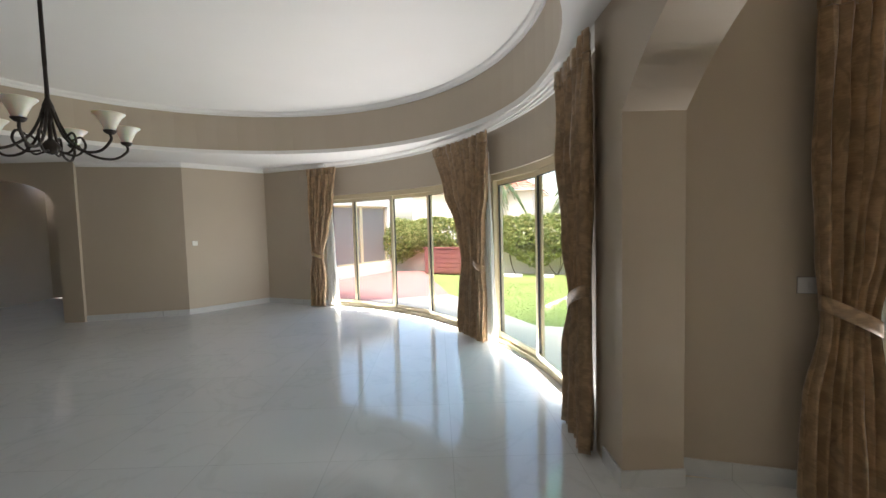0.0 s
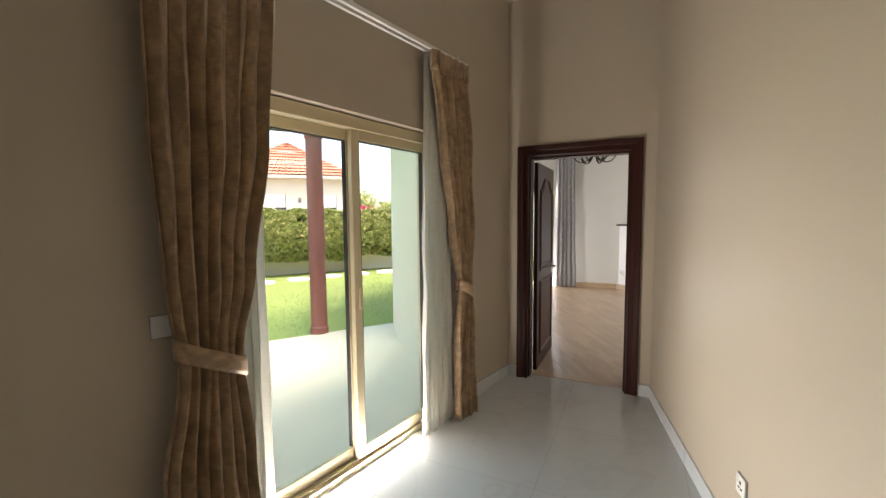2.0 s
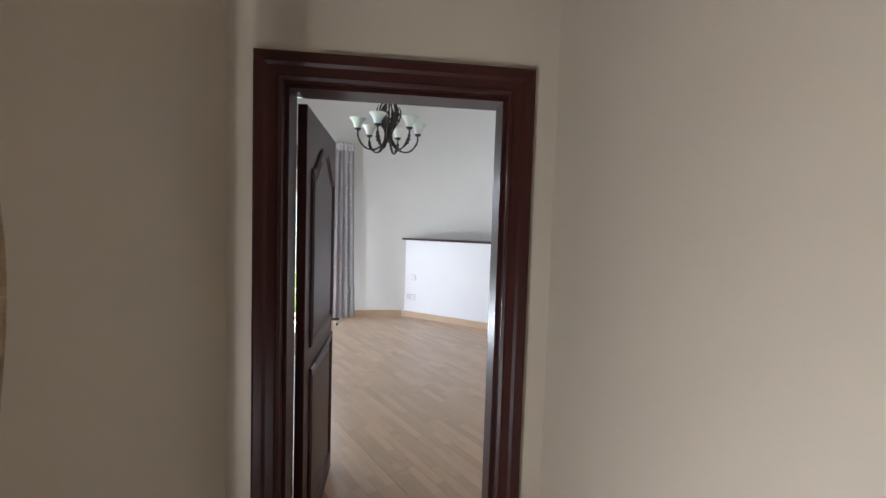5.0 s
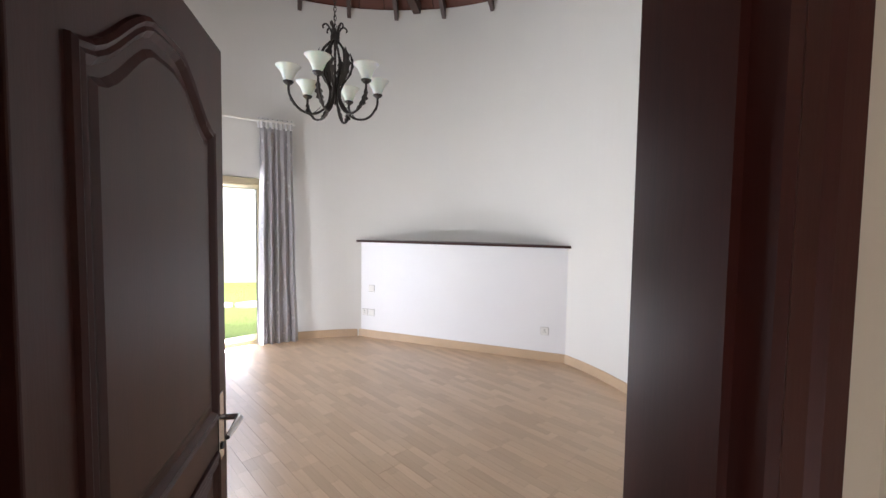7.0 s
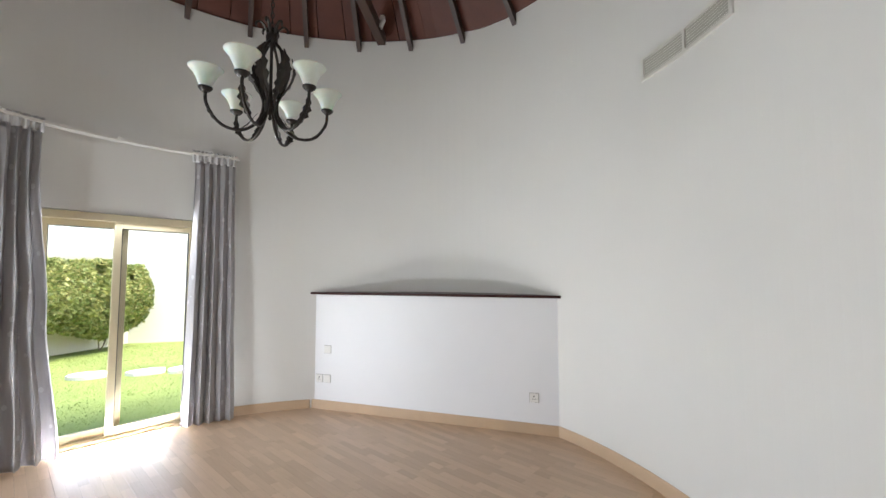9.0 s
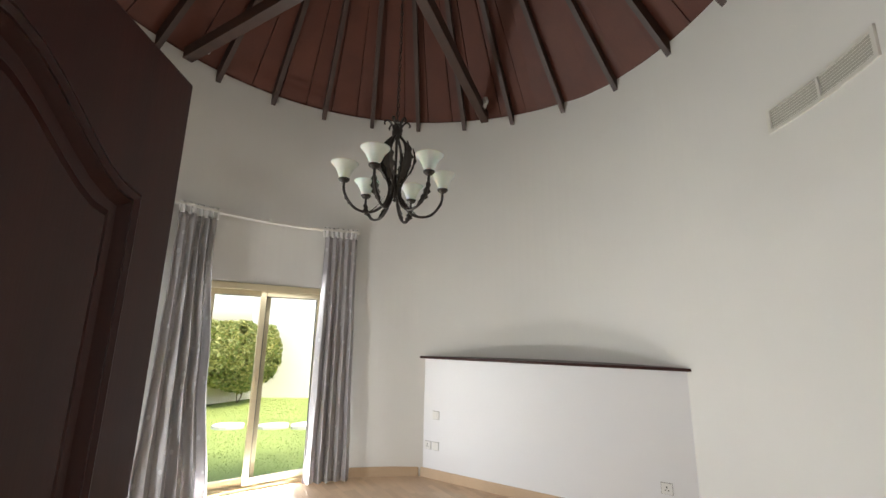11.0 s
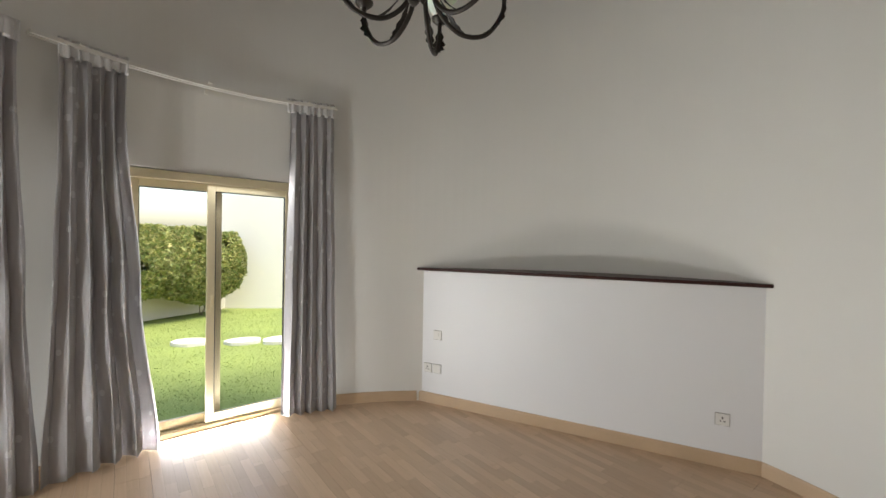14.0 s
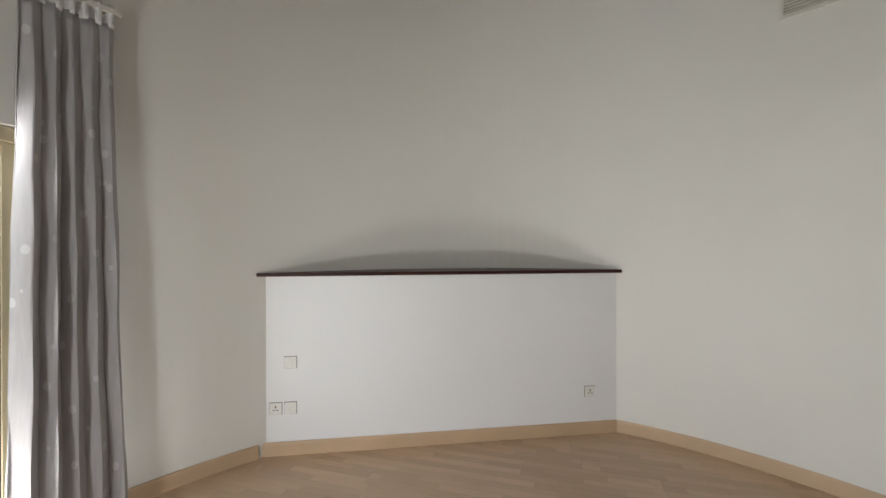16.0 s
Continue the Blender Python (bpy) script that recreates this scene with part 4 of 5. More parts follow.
mould = [(-0.022, 0), (-0.02, 0.008), (-0.012, 0.013), (-0.004, 0.009), (0.003, 0.012), (0.012, 0.004), (0.016, 0)]
for sgn, y in ((-1, -0.04), (1, 0.0)):
    for outline in (arched(0.12, LW - 0.12, 1.02, 1.93, 0.13), arched(0.12, LW - 0.12, 0.17, 0.88, 0.0)):
        pts = [(x, y, z) for x, z in outline]
        if sgn > 0:
            pts = pts[::-1]
        bm = bmesh.new()
        sweep(bm, pts, mould, True, (0, sgn, 0))
        moulding = part("panel_moulding", bm, MAHOGANY, leaf)
        cx, cz = sum(p[0] for p in outline) / len(outline), (min(p[1] for p in outline) + max(p[1] for p in outline)) / 2
        bm = bmesh.new()
        rows = []
        for k, h in ((0.86, 0.0005), (0.80, 0.006), (0.79, 0.006)):
            rows.append([(cx + (x - cx) * (1 - (1 - k) * 0.75), y + sgn * h, cz + (z - cz) * (1 - (1 - k) * 0.55)) for x, z in outline])
        vs = grid(bm, rows, True)
        bm.faces.new(vs[-1])
        part("raised_field", bm, MAHOGANY, moulding)
for sgn, y in ((-1, -0.04), (1, 0.0)):
    bm = bmesh.new()
    box(bm, LW - 0.085, LW - 0.04, y + sgn * 0.0 - (0.004 if sgn < 0 else 0), y + (0.004 if sgn > 0 else 0), 0.86, 1.06, None, 0.0015)
    plate = part("handle_plate", bm, CHROME, leaf, "brushed steel handle plate")
    bm = bmesh.new()
    hy = y + sgn * 0.05
    tube(bm, [(LW - 0.062, y, 0.985), (LW - 0.062, hy, 0.985), (LW - 0.075, hy + sgn * 0.006, 0.985), (LW - 0.12, hy + sgn * 0.004, 0.983), (LW - 0.18, hy, 0.98)], [0.009, 0.009, 0.01, 0.009, 0.007], 10)
    part("lever", bm, CHROME, plate)
    bm = bmesh.new()
    tube(bm, [(LW - 0.062, y, 0.9), (LW - 0.062, y + sgn * 0.008, 0.9)], 0.011, 12)
    part("keyhole", bm, DARK, plate)
part("latch_plate", bm_box(LW - 0.001, LW + 0.0015, -0.031, -0.009, 0.88, 1.06), CHROME, leaf, "steel latch plate")
for z in (0.22, 1.05, 1.85):
    bm = bmesh.new()
    tube(bm, [(-0.004, 0.004, z - 0.05), (-0.004, 0.004, z + 0.05)], 0.009, 10)
    part("hinge", bm, CHROME, leaf, "steel butt hinge")


# ---- chandeliers ----
def leaf_blade(bm, base, tip, width, up, curl=0.15):
    """A jagged acanthus leaf between two points."""
    base, tip, up = Vector(base), Vector(tip), Vector(up).normalized()
    d = tip - base
    side = d.cross(up).normalized()
    n = 9
    rows = []
    for i in range(n + 1):
        u = i / n
        w = width * math.sin(math.pi * min(0.98, u * 0.85 + 0.12)) * (1.0 if i % 2 else 0.55)
        p = base + d * u + up * curl * d.length * math.sin(u * 3.0)
        rows.append([p - side * w + up * w * 0.35, p, p + side * w + up * w * 0.35])
    grid(bm, rows)
    lo = [[q - up * 0.003 for q in r] for r in rows]
    grid(bm, lo)


def spline(pts, n=6):
    """Catmull-Rom points through the given ones."""
    pts = [Vector(p) for p in pts]
    out = []
    ext = [2 * pts[0] - pts[1]] + pts + [2 * pts[-1] - pts[-2]]
    for a, b, c, d in zip(ext, ext[1:], ext[2:], ext[3:]):
        for k in range(n):
            t = k / n
            out.append(0.5 * (2 * b + (c - a) * t + (2 * a - 5 * b + 4 * c - d) * t * t + (3 * b - a - 3 * c + d) * t ** 3))
    return out + [pts[-1]]


def scroll_top(bm, q):
    """An outward scroll with a small leaf at the head of the stem."""
    tube(bm, spline([(0.02, 0, 0.38), (0.03, 0, 0.44), (0.06, 0, 0.475), (0.085, 0, 0.46), (0.08, 0, 0.44)], 4), [0.006] * 16 + [0.003], 6)
    leaf_blade(bm, (0.022, 0, 0.4), (0.07, 0, 0.475), 0.014, (-0.5, 0, 1))
    bmesh.ops.transform(bm, matrix=q, verts=bm.verts)


def chandelier(at, drop, label, spread=0.318, turn=12, rod=False):
    """Six arms with cups and shades; with a rod the arms are plain scrolls, with a chain they carry leaves."""
    ch = thing("chandelier", label, "chandelier", "chandeliers", at)
    bm = bmesh.new()
    lathe(bm, [(0, -0.1), (0.03, -0.09), (0.05, -0.05), (0.03, -0.02), (0.012, 0.0), (0.012, 0.1), (0.03, 0.15), (0.03, 0.2), (0.012, 0.25), (0.01, 0.46), (0, 0.46)] if rod else [(0, -0.09), (0.012, -0.075), (0.006, -0.06), (0.02, -0.045), (0.034, -0.03), (0.034, 0.02), (0.014, 0.03), (0.009, 0.1), (0.009, 0.34), (0.03, 0.36), (0.034, 0.4), (0.016, 0.43), (0.006, 0.46), (0, 0.46)], 16)
    part("stem", bm, IRON, ch, smooth=True)
    for i in range(6):
        q = Matrix.Rotation(radians(turn + 60 * i), 4, "Z")
        bm = bmesh.new()
        pts = spline([(0.03, 0, 0.36), (0.085, 0, 0.29), (0.095, 0, 0.2), (0.06, 0, 0.08), (0.035, 0, 0.0), (0.06, 0, -0.1), (0.14, 0, -0.165), (spread * 0.76, 0, -0.15), (spread * 0.97, 0, -0.06), (spread, 0, 0.02)])
        if rod:
            pts = spline([(0.02, 0, 0.2), (0.05, 0, 0.1), (0.1, 0, 0.0), (0.2, 0, -0.08), (spread * 0.8, 0, -0.09), (spread, 0, -0.03), (spread, 0, 0.02)])
            pts2 = spline([(0.1, 0, -0.0), (0.15, 0, 0.03), (0.17, 0, -0.03), (0.12, 0, -0.09), (0.05, 0, -0.08)])
            tube(bm, pts2, 0.007, 6)
        tube(bm, pts, 0.0085, 7)
        bmesh.ops.transform(bm, matrix=q, verts=bm.verts)
        arm = part("arm", bm, IRON, ch, smooth=True)
        blades3 = () if rod else (((0.045, 0, 0.05), (0.105, 0, 0.30), 0.042, (1, 0, 0.1)), ((0.16, 0, -0.165), (0.06, 0, -0.05), 0.018, (0.3, 0, -1)), ((spread * 0.72, 0, -0.15), (spread * 0.99, 0, 0.0), 0.03, (1, 0, -0.6)))
        for b0, b1, bw, bu in blades3:
            bm = bmesh.new()
            leaf_blade(bm, b0, b1, bw, bu)
            bmesh.ops.transform(bm, matrix=q, verts=bm.verts)
            part("acanthus_leaf", bm, IRON, arm)
        bm = bmesh.new()
        if not rod:
            scroll_top(bm, q)
            part("scroll", bm, IRON, ch)
            bm = bmesh.new()
        lathe(bm, [(0.0, 0.01), (0.02, 0.012), (0.034, 0.026), (0.036, 0.034), (0.026, 0.036), (0, 0.036)], 14, q @ Matrix.Translation((spread, 0, 0)))
        part("cup", bm, IRON, arm, smooth=True)
        bm = bmesh.new()
        lathe(bm, [(0.026, 0.034), (0.034, 0.05), (0.046, 0.08), (0.06, 0.108), (0.08, 0.13), (0.086, 0.137), (0.082, 0.138), (0.056, 0.11), (0.042, 0.08), (0.03, 0.052), (0.022, 0.038)], 24, q @ Matrix.Translation((spread, 0, 0)))
        part("shade", bm, OPAL, arm, "creamy opal glass bell shade", smooth=True)
    if rod:
        bm = bmesh.new()
        tube(bm, [(0, 0, 0.44), (0, 0, drop)], 0.012, 10)
        lathe(bm, [(0.0, drop), (0.06, drop), (0.05, drop - 0.03), (0.012, drop - 0.06)], 16)
        part("rod", bm, IRON, ch)
    else:
        bm = bmesh.new()
        k, z = 0, 0.45
        while z < drop - 0.02:
            ring_pts = [(0.009 * math.cos(a), 0, z + 0.02 + 0.02 * math.sin(a)) for a in (2 * math.pi * j / 10 for j in range(11))]
            if k % 2:
                ring_pts = [(y, x, w) for x, y, w in ring_pts]
            tube(bm, ring_pts, 0.0028, 5, False)
            z += 0.03
            k += 1
        tube(bm, [(0.006 * math.sin(7 * w), 0.006 * math.cos(7 * w), w) for w in (0.45 + (drop - 0.45) * j / 60 for j in range(61))], 0.002, 5)
        part("chain", bm, IRON, ch)
    return ch


chandelier(pose(-0.11, 2.78, 2.52), 1.92, "dark bronze chandelier with acanthus leaves and six opal bell shades")
chandelier(pose(-1.65, -7.27, 2.12), 1.29, "dark iron chandelier of the hall with white glass shades", 0.4, 25, True)


# ---- small fixtures ----
def wall_pose(p, inward_vec, z):
    """A pose whose x runs along the wall, y points out of it."""
    i = Vector((*inward_vec, 0)).normalized()
    x = i.cross(Vector((0, 0, 1)))
    return Matrix.Translation((*p, z)) @ Matrix(((x.x, i.x, 0, 0), (x.y, i.y, 0, 0), (0, 0, 1, 0), (0, 0, 0, 1)))


def wall_plate(name, p, inward_vec, z, kind, label, w=0.086):
    t = thing(name, label, "socket" if kind == "socket" else "switch", "wall plates", wall_pose(p, inward_vec, z))
    part("plate", bm_box(-w / 2, w / 2, 0.003, 0.011, -0.043, 0.043, None, 0.002), PLASTIC, t)
    # Grey rim added as the thin shadow line round the plate.
    part("shadow_rim", bm_box(-w / 2 - 0.003, w / 2 + 0.003, 0, 0.003, -0.046, 0.046), GREY_SHUTTER, t)
    bm = bmesh.new()
    if kind == "socket":
        box(bm, -0.005, 0.005, 0.008, 0.0135, 0.006, 0.02)
        box(bm, -0.018, -0.006, 0.008, 0.0135, -0.014, -0.008)
        box(bm, 0.006, 0.018, 0.008, 0.0135, -0.014, -0.008)
        part("pin_slots", bm, DARK, t)
        part("rocker", bm_box(0.02, 0.034, 0.008, 0.016, 0.01, 0.032, None, 0.001), PLASTIC, t)
    elif kind == "tv":
        lathe(bm, [(0.012, 0.008), (0.012, 0.013), (0.006, 0.013), (0.005, 0.009)], 12, pose(0, 0, 0, -90))
        part("outlet", bm, PLASTIC, t)
    else:
        box(bm, -0.016, 0.016, 0.008, 0.016, -0.02, 0.02, None, 0.002)
        part("rocker", bm, PLASTIC, t)
    return t


def on_head(s):
    return tuple(BL + along * s)


wall_plate("power_socket", on_head(0.13), inward, 0.35, "socket", "white power socket above the beech skirting")
wall_plate("aerial_socket", on_head(0.235), inward, 0.35, "tv", "white aerial outlet beside the power socket")
wall_plate("light_switch", on_head(0.235), inward, 0.69, "switch", "white switch plate on the low wall")
wall_plate("power_socket", on_head(2.62), inward, 0.35, "socket", "white power socket at the end of the low wall")
wall_plate("light_switch", (-1.132 - 0.238 * 0.195, -2.7 - 0.8 * 0.195), (0.8, -0.238), 1.14, "switch", "white switch plate beside the brown curtain", 0.12)
wall_plate("power_socket", (0.63 - 0.186 * -1.715, -1.715), (-1, -0.186), 0.36, "socket", "white power socket on the taupe corridor wall")
hw = Vector(HALL[3]) - Vector(HALL[2])
hp = Vector(HALL[2]) + hw * 0.9
wall_plate("light_switch", tuple(hp), (0.69, 0.73), 1.3, "switch", "small white switch on the hall wall")

# air vent, bent to the curve
vent = thing("air_vent", "long cream air conditioning grille in the curved wall", "air vent")
VA0, VA1, VZ0, VZ1 = -16.8, 1.2, 3.07, 3.26
for z0, z1 in ((VZ0, VZ0 + 0.025), (VZ1 - 0.025, VZ1)):
    bm = bmesh.new()
    ring(bm, C, R - 0.014, R + 0.0, VA0, VA1, z0, z1)
    part("frame", bm, PALE_ALU, vent)
for a0, a1 in ((VA0, VA0 + 0.6), (VA1 - 0.6, VA1), ((VA0 + VA1) / 2 - 0.2, (VA0 + VA1) / 2 + 0.2)):
    bm = bmesh.new()
    ring(bm, C, R - 0.014, R + 0.0, a0, a1, VZ0 + 0.025, VZ1 - 0.025)
    part("frame", bm, PALE_ALU, vent)
# Flat darker sheet stands in for the shaded gaps between slats.
bm = bmesh.new()
ring(bm, C, R - 0.0015, R + 0.0, VA0 + 0.3, VA1 - 0.3, VZ0 + 0.02, VZ1 - 0.02)
part("backing", bm, VENT_BACK, vent)
for k in range(7):
    z = VZ0 + 0.034 + k * 0.02
    bm = bmesh.new()
    rows = [[(*polar(C, R - r, a), z + dz) for a in (VA0 + 0.6 + (VA1 - VA0 - 1.2) * j / 12 for j in range(13))] for r, dz in ((0.003, 0.009), (0.012, 0.0), (0.012, -0.003), (0.003, 0.006))]
    grid(bm, rows + rows[:1])
    part("slat", bm, PALE_ALU, vent)


# ---- garden ----
FENCE = [(-14.2, -6.8), (-9.1, 4.6), (-6.9, 7.6), (-4.2, 12.3)]
for p, q in zip(FENCE, FENCE[1:]):
    bm = bmesh.new()
    slab(p, q, 0.2, -0.3, 0.95, bm, 1)
    structure("garden_wall", bm, RENDERED, "low cream rendered garden wall under the hedge")
bm = bmesh.new()
box(bm, -4.6, 7.0, 12.3, 12.5, -0.3, 2.75)
structure("garden_wall_north", bm, PALE_RENDER, "tall pale rendered boundary wall")


def hedge(p, q, base, top, depth, count, seed, label):
    """A clipped hedge: a core of stems and many loose leaves with an uneven outline."""
    p, q = Vector(p), Vector(q)
    ax, ln = (q - p).normalized(), (q - p).length
    nr = Vector((ax.y, -ax.x))
    r = random.Random(seed)
    h = thing("hedge", label, "hedge", "garden hedges")
    bm = bmesh.new()
    for k in range(max(2, int(ln / 1.6))):
        s = ln * (k + r.uniform(0.2, 0.8)) / max(2, int(ln / 1.6))
        b = p + ax * s + nr * r.uniform(0.2, depth * 0.4)
        for j in range(3):
            e = b + ax * r.uniform(-0.5, 0.5) + nr * r.uniform(-0.1, 0.2)
            tube(bm, spline([(b.x, b.y, -0.12), ((b.x + e.x) / 2 + r.uniform(-0.1, 0.1), (b.y + e.y) / 2, base * 0.6), (e.x, e.y, top - 0.4)], 3), [0.014 - 0.001 * i for i in range(7)], 5)
    tagged(part("stems", bm, BARK, h), kind="stuff")
    tri = []
    for _ in range(count):
        s = r.uniform(-0.15, ln + 0.15)
        lump = noise.noise((s * 1.1, seed, 0.0)) * 0.22 + noise.noise((s * 3.1, seed, 5.0)) * 0.1
        tz = top + lump * 0.6
        bz = base + noise.noise((s * 0.8, seed, 9.0)) * 0.45
        z = bz + (tz - bz) * r.random() ** 0.8
        v = (z - bz) / max(0.1, tz - bz)
        bulge = depth * (0.55 + 0.45 * math.sin(math.pi * min(1, max(0, v * 0.85 + 0.1)))) + lump * 0.5
        o = bulge * (1 - 0.5 * r.random() ** 2) if r.random() < 0.75 else r.uniform(-0.15, bulge)
        if noise.noise((s * 2.3, z * 2.3, o * 2.3 + seed)) < -0.42:
            continue
        c = p + ax * s + nr * o
        size = r.uniform(0.035, 0.075)
        a = Vector((r.gauss(0, 1), r.gauss(0, 1), r.gauss(0, 0.7))).normalized()
        b = a.orthogonal().normalized()
        b = Matrix.Rotation(r.uniform(0, 6.28), 3, a) @ b
        c3 = Vector((c.x, c.y, z))
        tri += [*(c3 - a * size), *(c3 + b * size * 0.5), *(c3 + a * size)]
        tri += [*(c3 - a * size), *(c3 + a * size), *(c3 - b * size * 0.5 + a.cross(b) * size * 0.2)]
    lf = scatter("leaves", LEAF, tri, "dense small green and yellow leaves", "leaves")
    lf.parent = h
    del lf["category"]
    return h


hedge(FENCE[0], FENCE[1], 0.42, 1.75, 0.75, 48000, 1, "long clipped green hedge along the garden wall")
hedge(FENCE[1], FENCE[2], 0.35, 1.8, 0.85, 32000, 2, "clipped leafy hedge above the low garden wall")
hedge(FENCE[2], (-4.35, 12.0), 0.35, 1.85, 0.95, 42000, 3, "bushy green hedge that ends before the pale wall")

# stepping stones
PATHWAY = [(-11.9, -3.6), (-11.45, -2.6), (-11.1, -1.7), (-9.6, 0.6), (-9.0, 1.7), (-8.5, 2.6), (-8.0, 3.5), (-7.6, 4.3), (-7.2, 5.1), (-6.8, 5.8), (-6.3, 6.5), (-5.6, 6.9), (-4.9, 7.6), (-4.2, 8.2), (-3.35, 8.54), (-2.55, 8.57), (-1.95, 8.64), (-1.1, 8.7)]
r7 = random.Random(7)
for i, (x, y) in enumerate(PATHWAY):
    bm = bmesh.new()
    nn = 14
    w, d = r7.uniform(0.27, 0.33), r7.uniform(0.19, 0.24)
    turn = r7.uniform(-0.4, 0.4) + (0.9 if i < 12 else 0.1)
    pts = []
    for k in range(nn):
        a = 2 * math.pi * k / nn
        rr = 1 + r7.uniform(-0.09, 0.09)
        px, py = w * rr * math.cos(a), d * rr * math.sin(a)
        pts.append((x + px * math.cos(turn) - py * math.sin(turn), y + px * math.sin(turn) + py * math.cos(turn)))
    prism(bm, pts, -0.16, -0.045)
    tagged(part("stepping_stone", bm, STONE), "irregular white stepping stone set in the lawn", "stepping stone", "stepping stones")

# pergola outside the corridor
pg = thing("pergola", "maroon pergola post with brown beams and teal roofing", "pergola")
bm = bmesh.new()
lathe(bm, [(0.0, -0.06), (0.125, -0.06), (0.125, 0.03), (0.112, 0.05), (0.11, 2.62), (0.125, 2.64), (0.125, 2.7), (0, 2.7)], 24, Matrix.Translation((-3.52, 0.56, 0)))
part("post", bm, RED_POST, pg)
ux, uy = 0.59, 0.81
ang = math.degrees(math.atan2(uy, ux))
for off, z in ((0.0, 2.7), (1.25, 2.7)):
    bm = bmesh.new()
    box(bm, -4.2, 1.05, -0.05, 0.05, z, z + 0.16, pose(-3.52 + off * uy, 0.56 - off * ux, 0, 0, 0, ang))
    part("beam", bm, BROWN_BEAM, pg)
for k in range(8):
    s = -4.0 + k * 0.68
    bm = bmesh.new()
    box(bm, -0.03, 0.03, -1.75, 0.45, 2.862, 2.94, pose(-3.52 + s * ux, 0.56 + s * uy, 0, 0, 0, ang))
    part("joist", bm, BROWN_BEAM, pg)
bm = bmesh.new()
box(bm, -4.3, 1.1, -1.8, 0.5, 2.944, 2.955, pose(-3.52, 0.56, 0, 0, 0, ang))
part("roof_sheet", bm, ROOF_SHEET, pg, "teal translucent roof sheet").visible_shadow = False


# neighbouring house
def corrugated(bm, e0, e1, t0, t1, waves):
    """A tiled roof slope from an eave to a ridge, with rows of barrel tiles."""
    e0, e1, t0, t1 = [Vector(v) for v in (e0, e1, t0, t1)]
    nrm = (e1 - e0).cross(t0 - e0).normalized()
    if nrm.z < 0:
        nrm = -nrm
    rows_n = max(4, int((t0 - e0).length / 0.3))
    for j in range(rows_n):
        rows = []
        for v, lift in ((j / rows_n, 0.05), ((j + 1.05) / rows_n, 0.0)):
            v = min(1, v)
            a, b = e0.lerp(t0, v), e1.lerp(t1, v)
            n = waves * 6
            rows.append([a.lerp(b, i / n) + nrm * (lift + 0.035 * abs(math.sin(math.pi * waves * i / n))) for i in range(n + 1)])
        grid(bm, rows)


def house(origin, deg, w, d, eave, ridge, label, wins):
    m = pose(*origin, 0, 0, deg)
    h = thing("house", label, "house", "neighbouring houses")
    wall = part("wall", bm_box(0, w, 0, d, -0.3, eave, m), RENDERED, h)
    o = 0.45
    cs = [(-o, -o), (w + o, -o), (w + o, d + o), (-o, d + o)]
    rd = min(w, d) / 2
    r0, r1 = ((rd, d / 2), (w - rd, d / 2)) if w > d else ((w / 2, rd), (w / 2, d - rd))
    P = lambda q, z: m @ Vector((*q, z))
    ends = [(cs[0], cs[1], r0, r1), (cs[1], cs[2], r1, r1), (cs[2], cs[3], r1, r0), (cs[3], cs[0], r0, r0)] if w > d else [(cs[0], cs[1], r0, r0), (cs[1], cs[2], r0, r1), (cs[2], cs[3], r1, r1), (cs[3], cs[0], r1, r0)]
    for a, b, c, e in ends:
        bm = bmesh.new()
        corrugated(bm, P(a, eave), P(b, eave), P(c, ridge), P(e, ridge), 22)
        part("roof", bm, ROOF_TILE, h, "red terracotta roof tiles")
    part("eaves", bm_box(-o, w + o, -o, d + o, eave - 0.08, eave + 0.02, m), RENDERED, h)
    for x0, x1, z0, z1 in wins:
        win = part("window", bm_box(x0, x1, -0.03, 0.05, z0, z1, m), GLASS_DARK, h)
        part("shutter", bm_box(x0 + 0.03, x1 - 0.03, -0.06, -0.032, z0 + (z1 - z0) * 0.3, z1, m), PLASTIC, win, "white roller shutter half down")
        part("window_frame", bm_box((x0 + x1) / 2 - 0.03, (x0 + x1) / 2 + 0.03, -0.05, -0.031, z0, z0 + (z1 - z0) * 0.3, m), PLASTIC, win)
    return h


near = house((-13.07, 6.61, 0), 47.5, 4.1, 4.6, 3.15, 4.75, "cream house with a red tiled hip roof beyond the hedge", [(1.0, 1.9, 1.75, 2.45), (2.9, 3.8, 1.75, 2.45)])
m = pose(-13.07, 6.61, 0, 0, 0, 47.5)
part("wing", bm_box(-6.0, -0.01, 1.3, 4.4, -0.3, 2.9, m), RENDERED, near)
part("parapet", bm_box(-6.05, -0.46, 1.25, 4.45, 2.9, 3.05, m, 0.01), PALE_RENDER, near)
bm = bmesh.new()
lathe(bm, [(0, 0.1), (0.05, 0.06), (0.06, -0.06), (0.03, -0.12), (0, -0.12)], 10, m @ Matrix.Translation((2.4, -0.08, 2.25)))
box(bm, 2.38, 2.42, -0.1, 0.02, 2.3, 2.34, m)
part("wall_lantern", bm, GREY_SHUTTER, near, "small grey wall lantern")
house((-27, -6.5, 0), 70, 8, 7, 3.6, 6.0, "far cream house with a red tiled roof", [(2, 3.2, 1.2, 2.4), (5, 6.2, 1.2, 2.4)])
aw = thing("awning", "teal fabric awning with a maroon edge beyond the hedge", "awning")
bm = bmesh.new()
m = pose(-15.6, 3.85, 0.42, 0, 0, 47.5)
grid(bm, [[m @ Vector((x, -0.02, 2.75)) for x in (0.4, 2.2, 4.0)], [m @ Vector((x, -0.7, 2.5)) for x in (0.4, 2.2, 4.0)], [m @ Vector((x, -1.25, 2.0)) for x in (0.4, 2.2, 4.0)]])
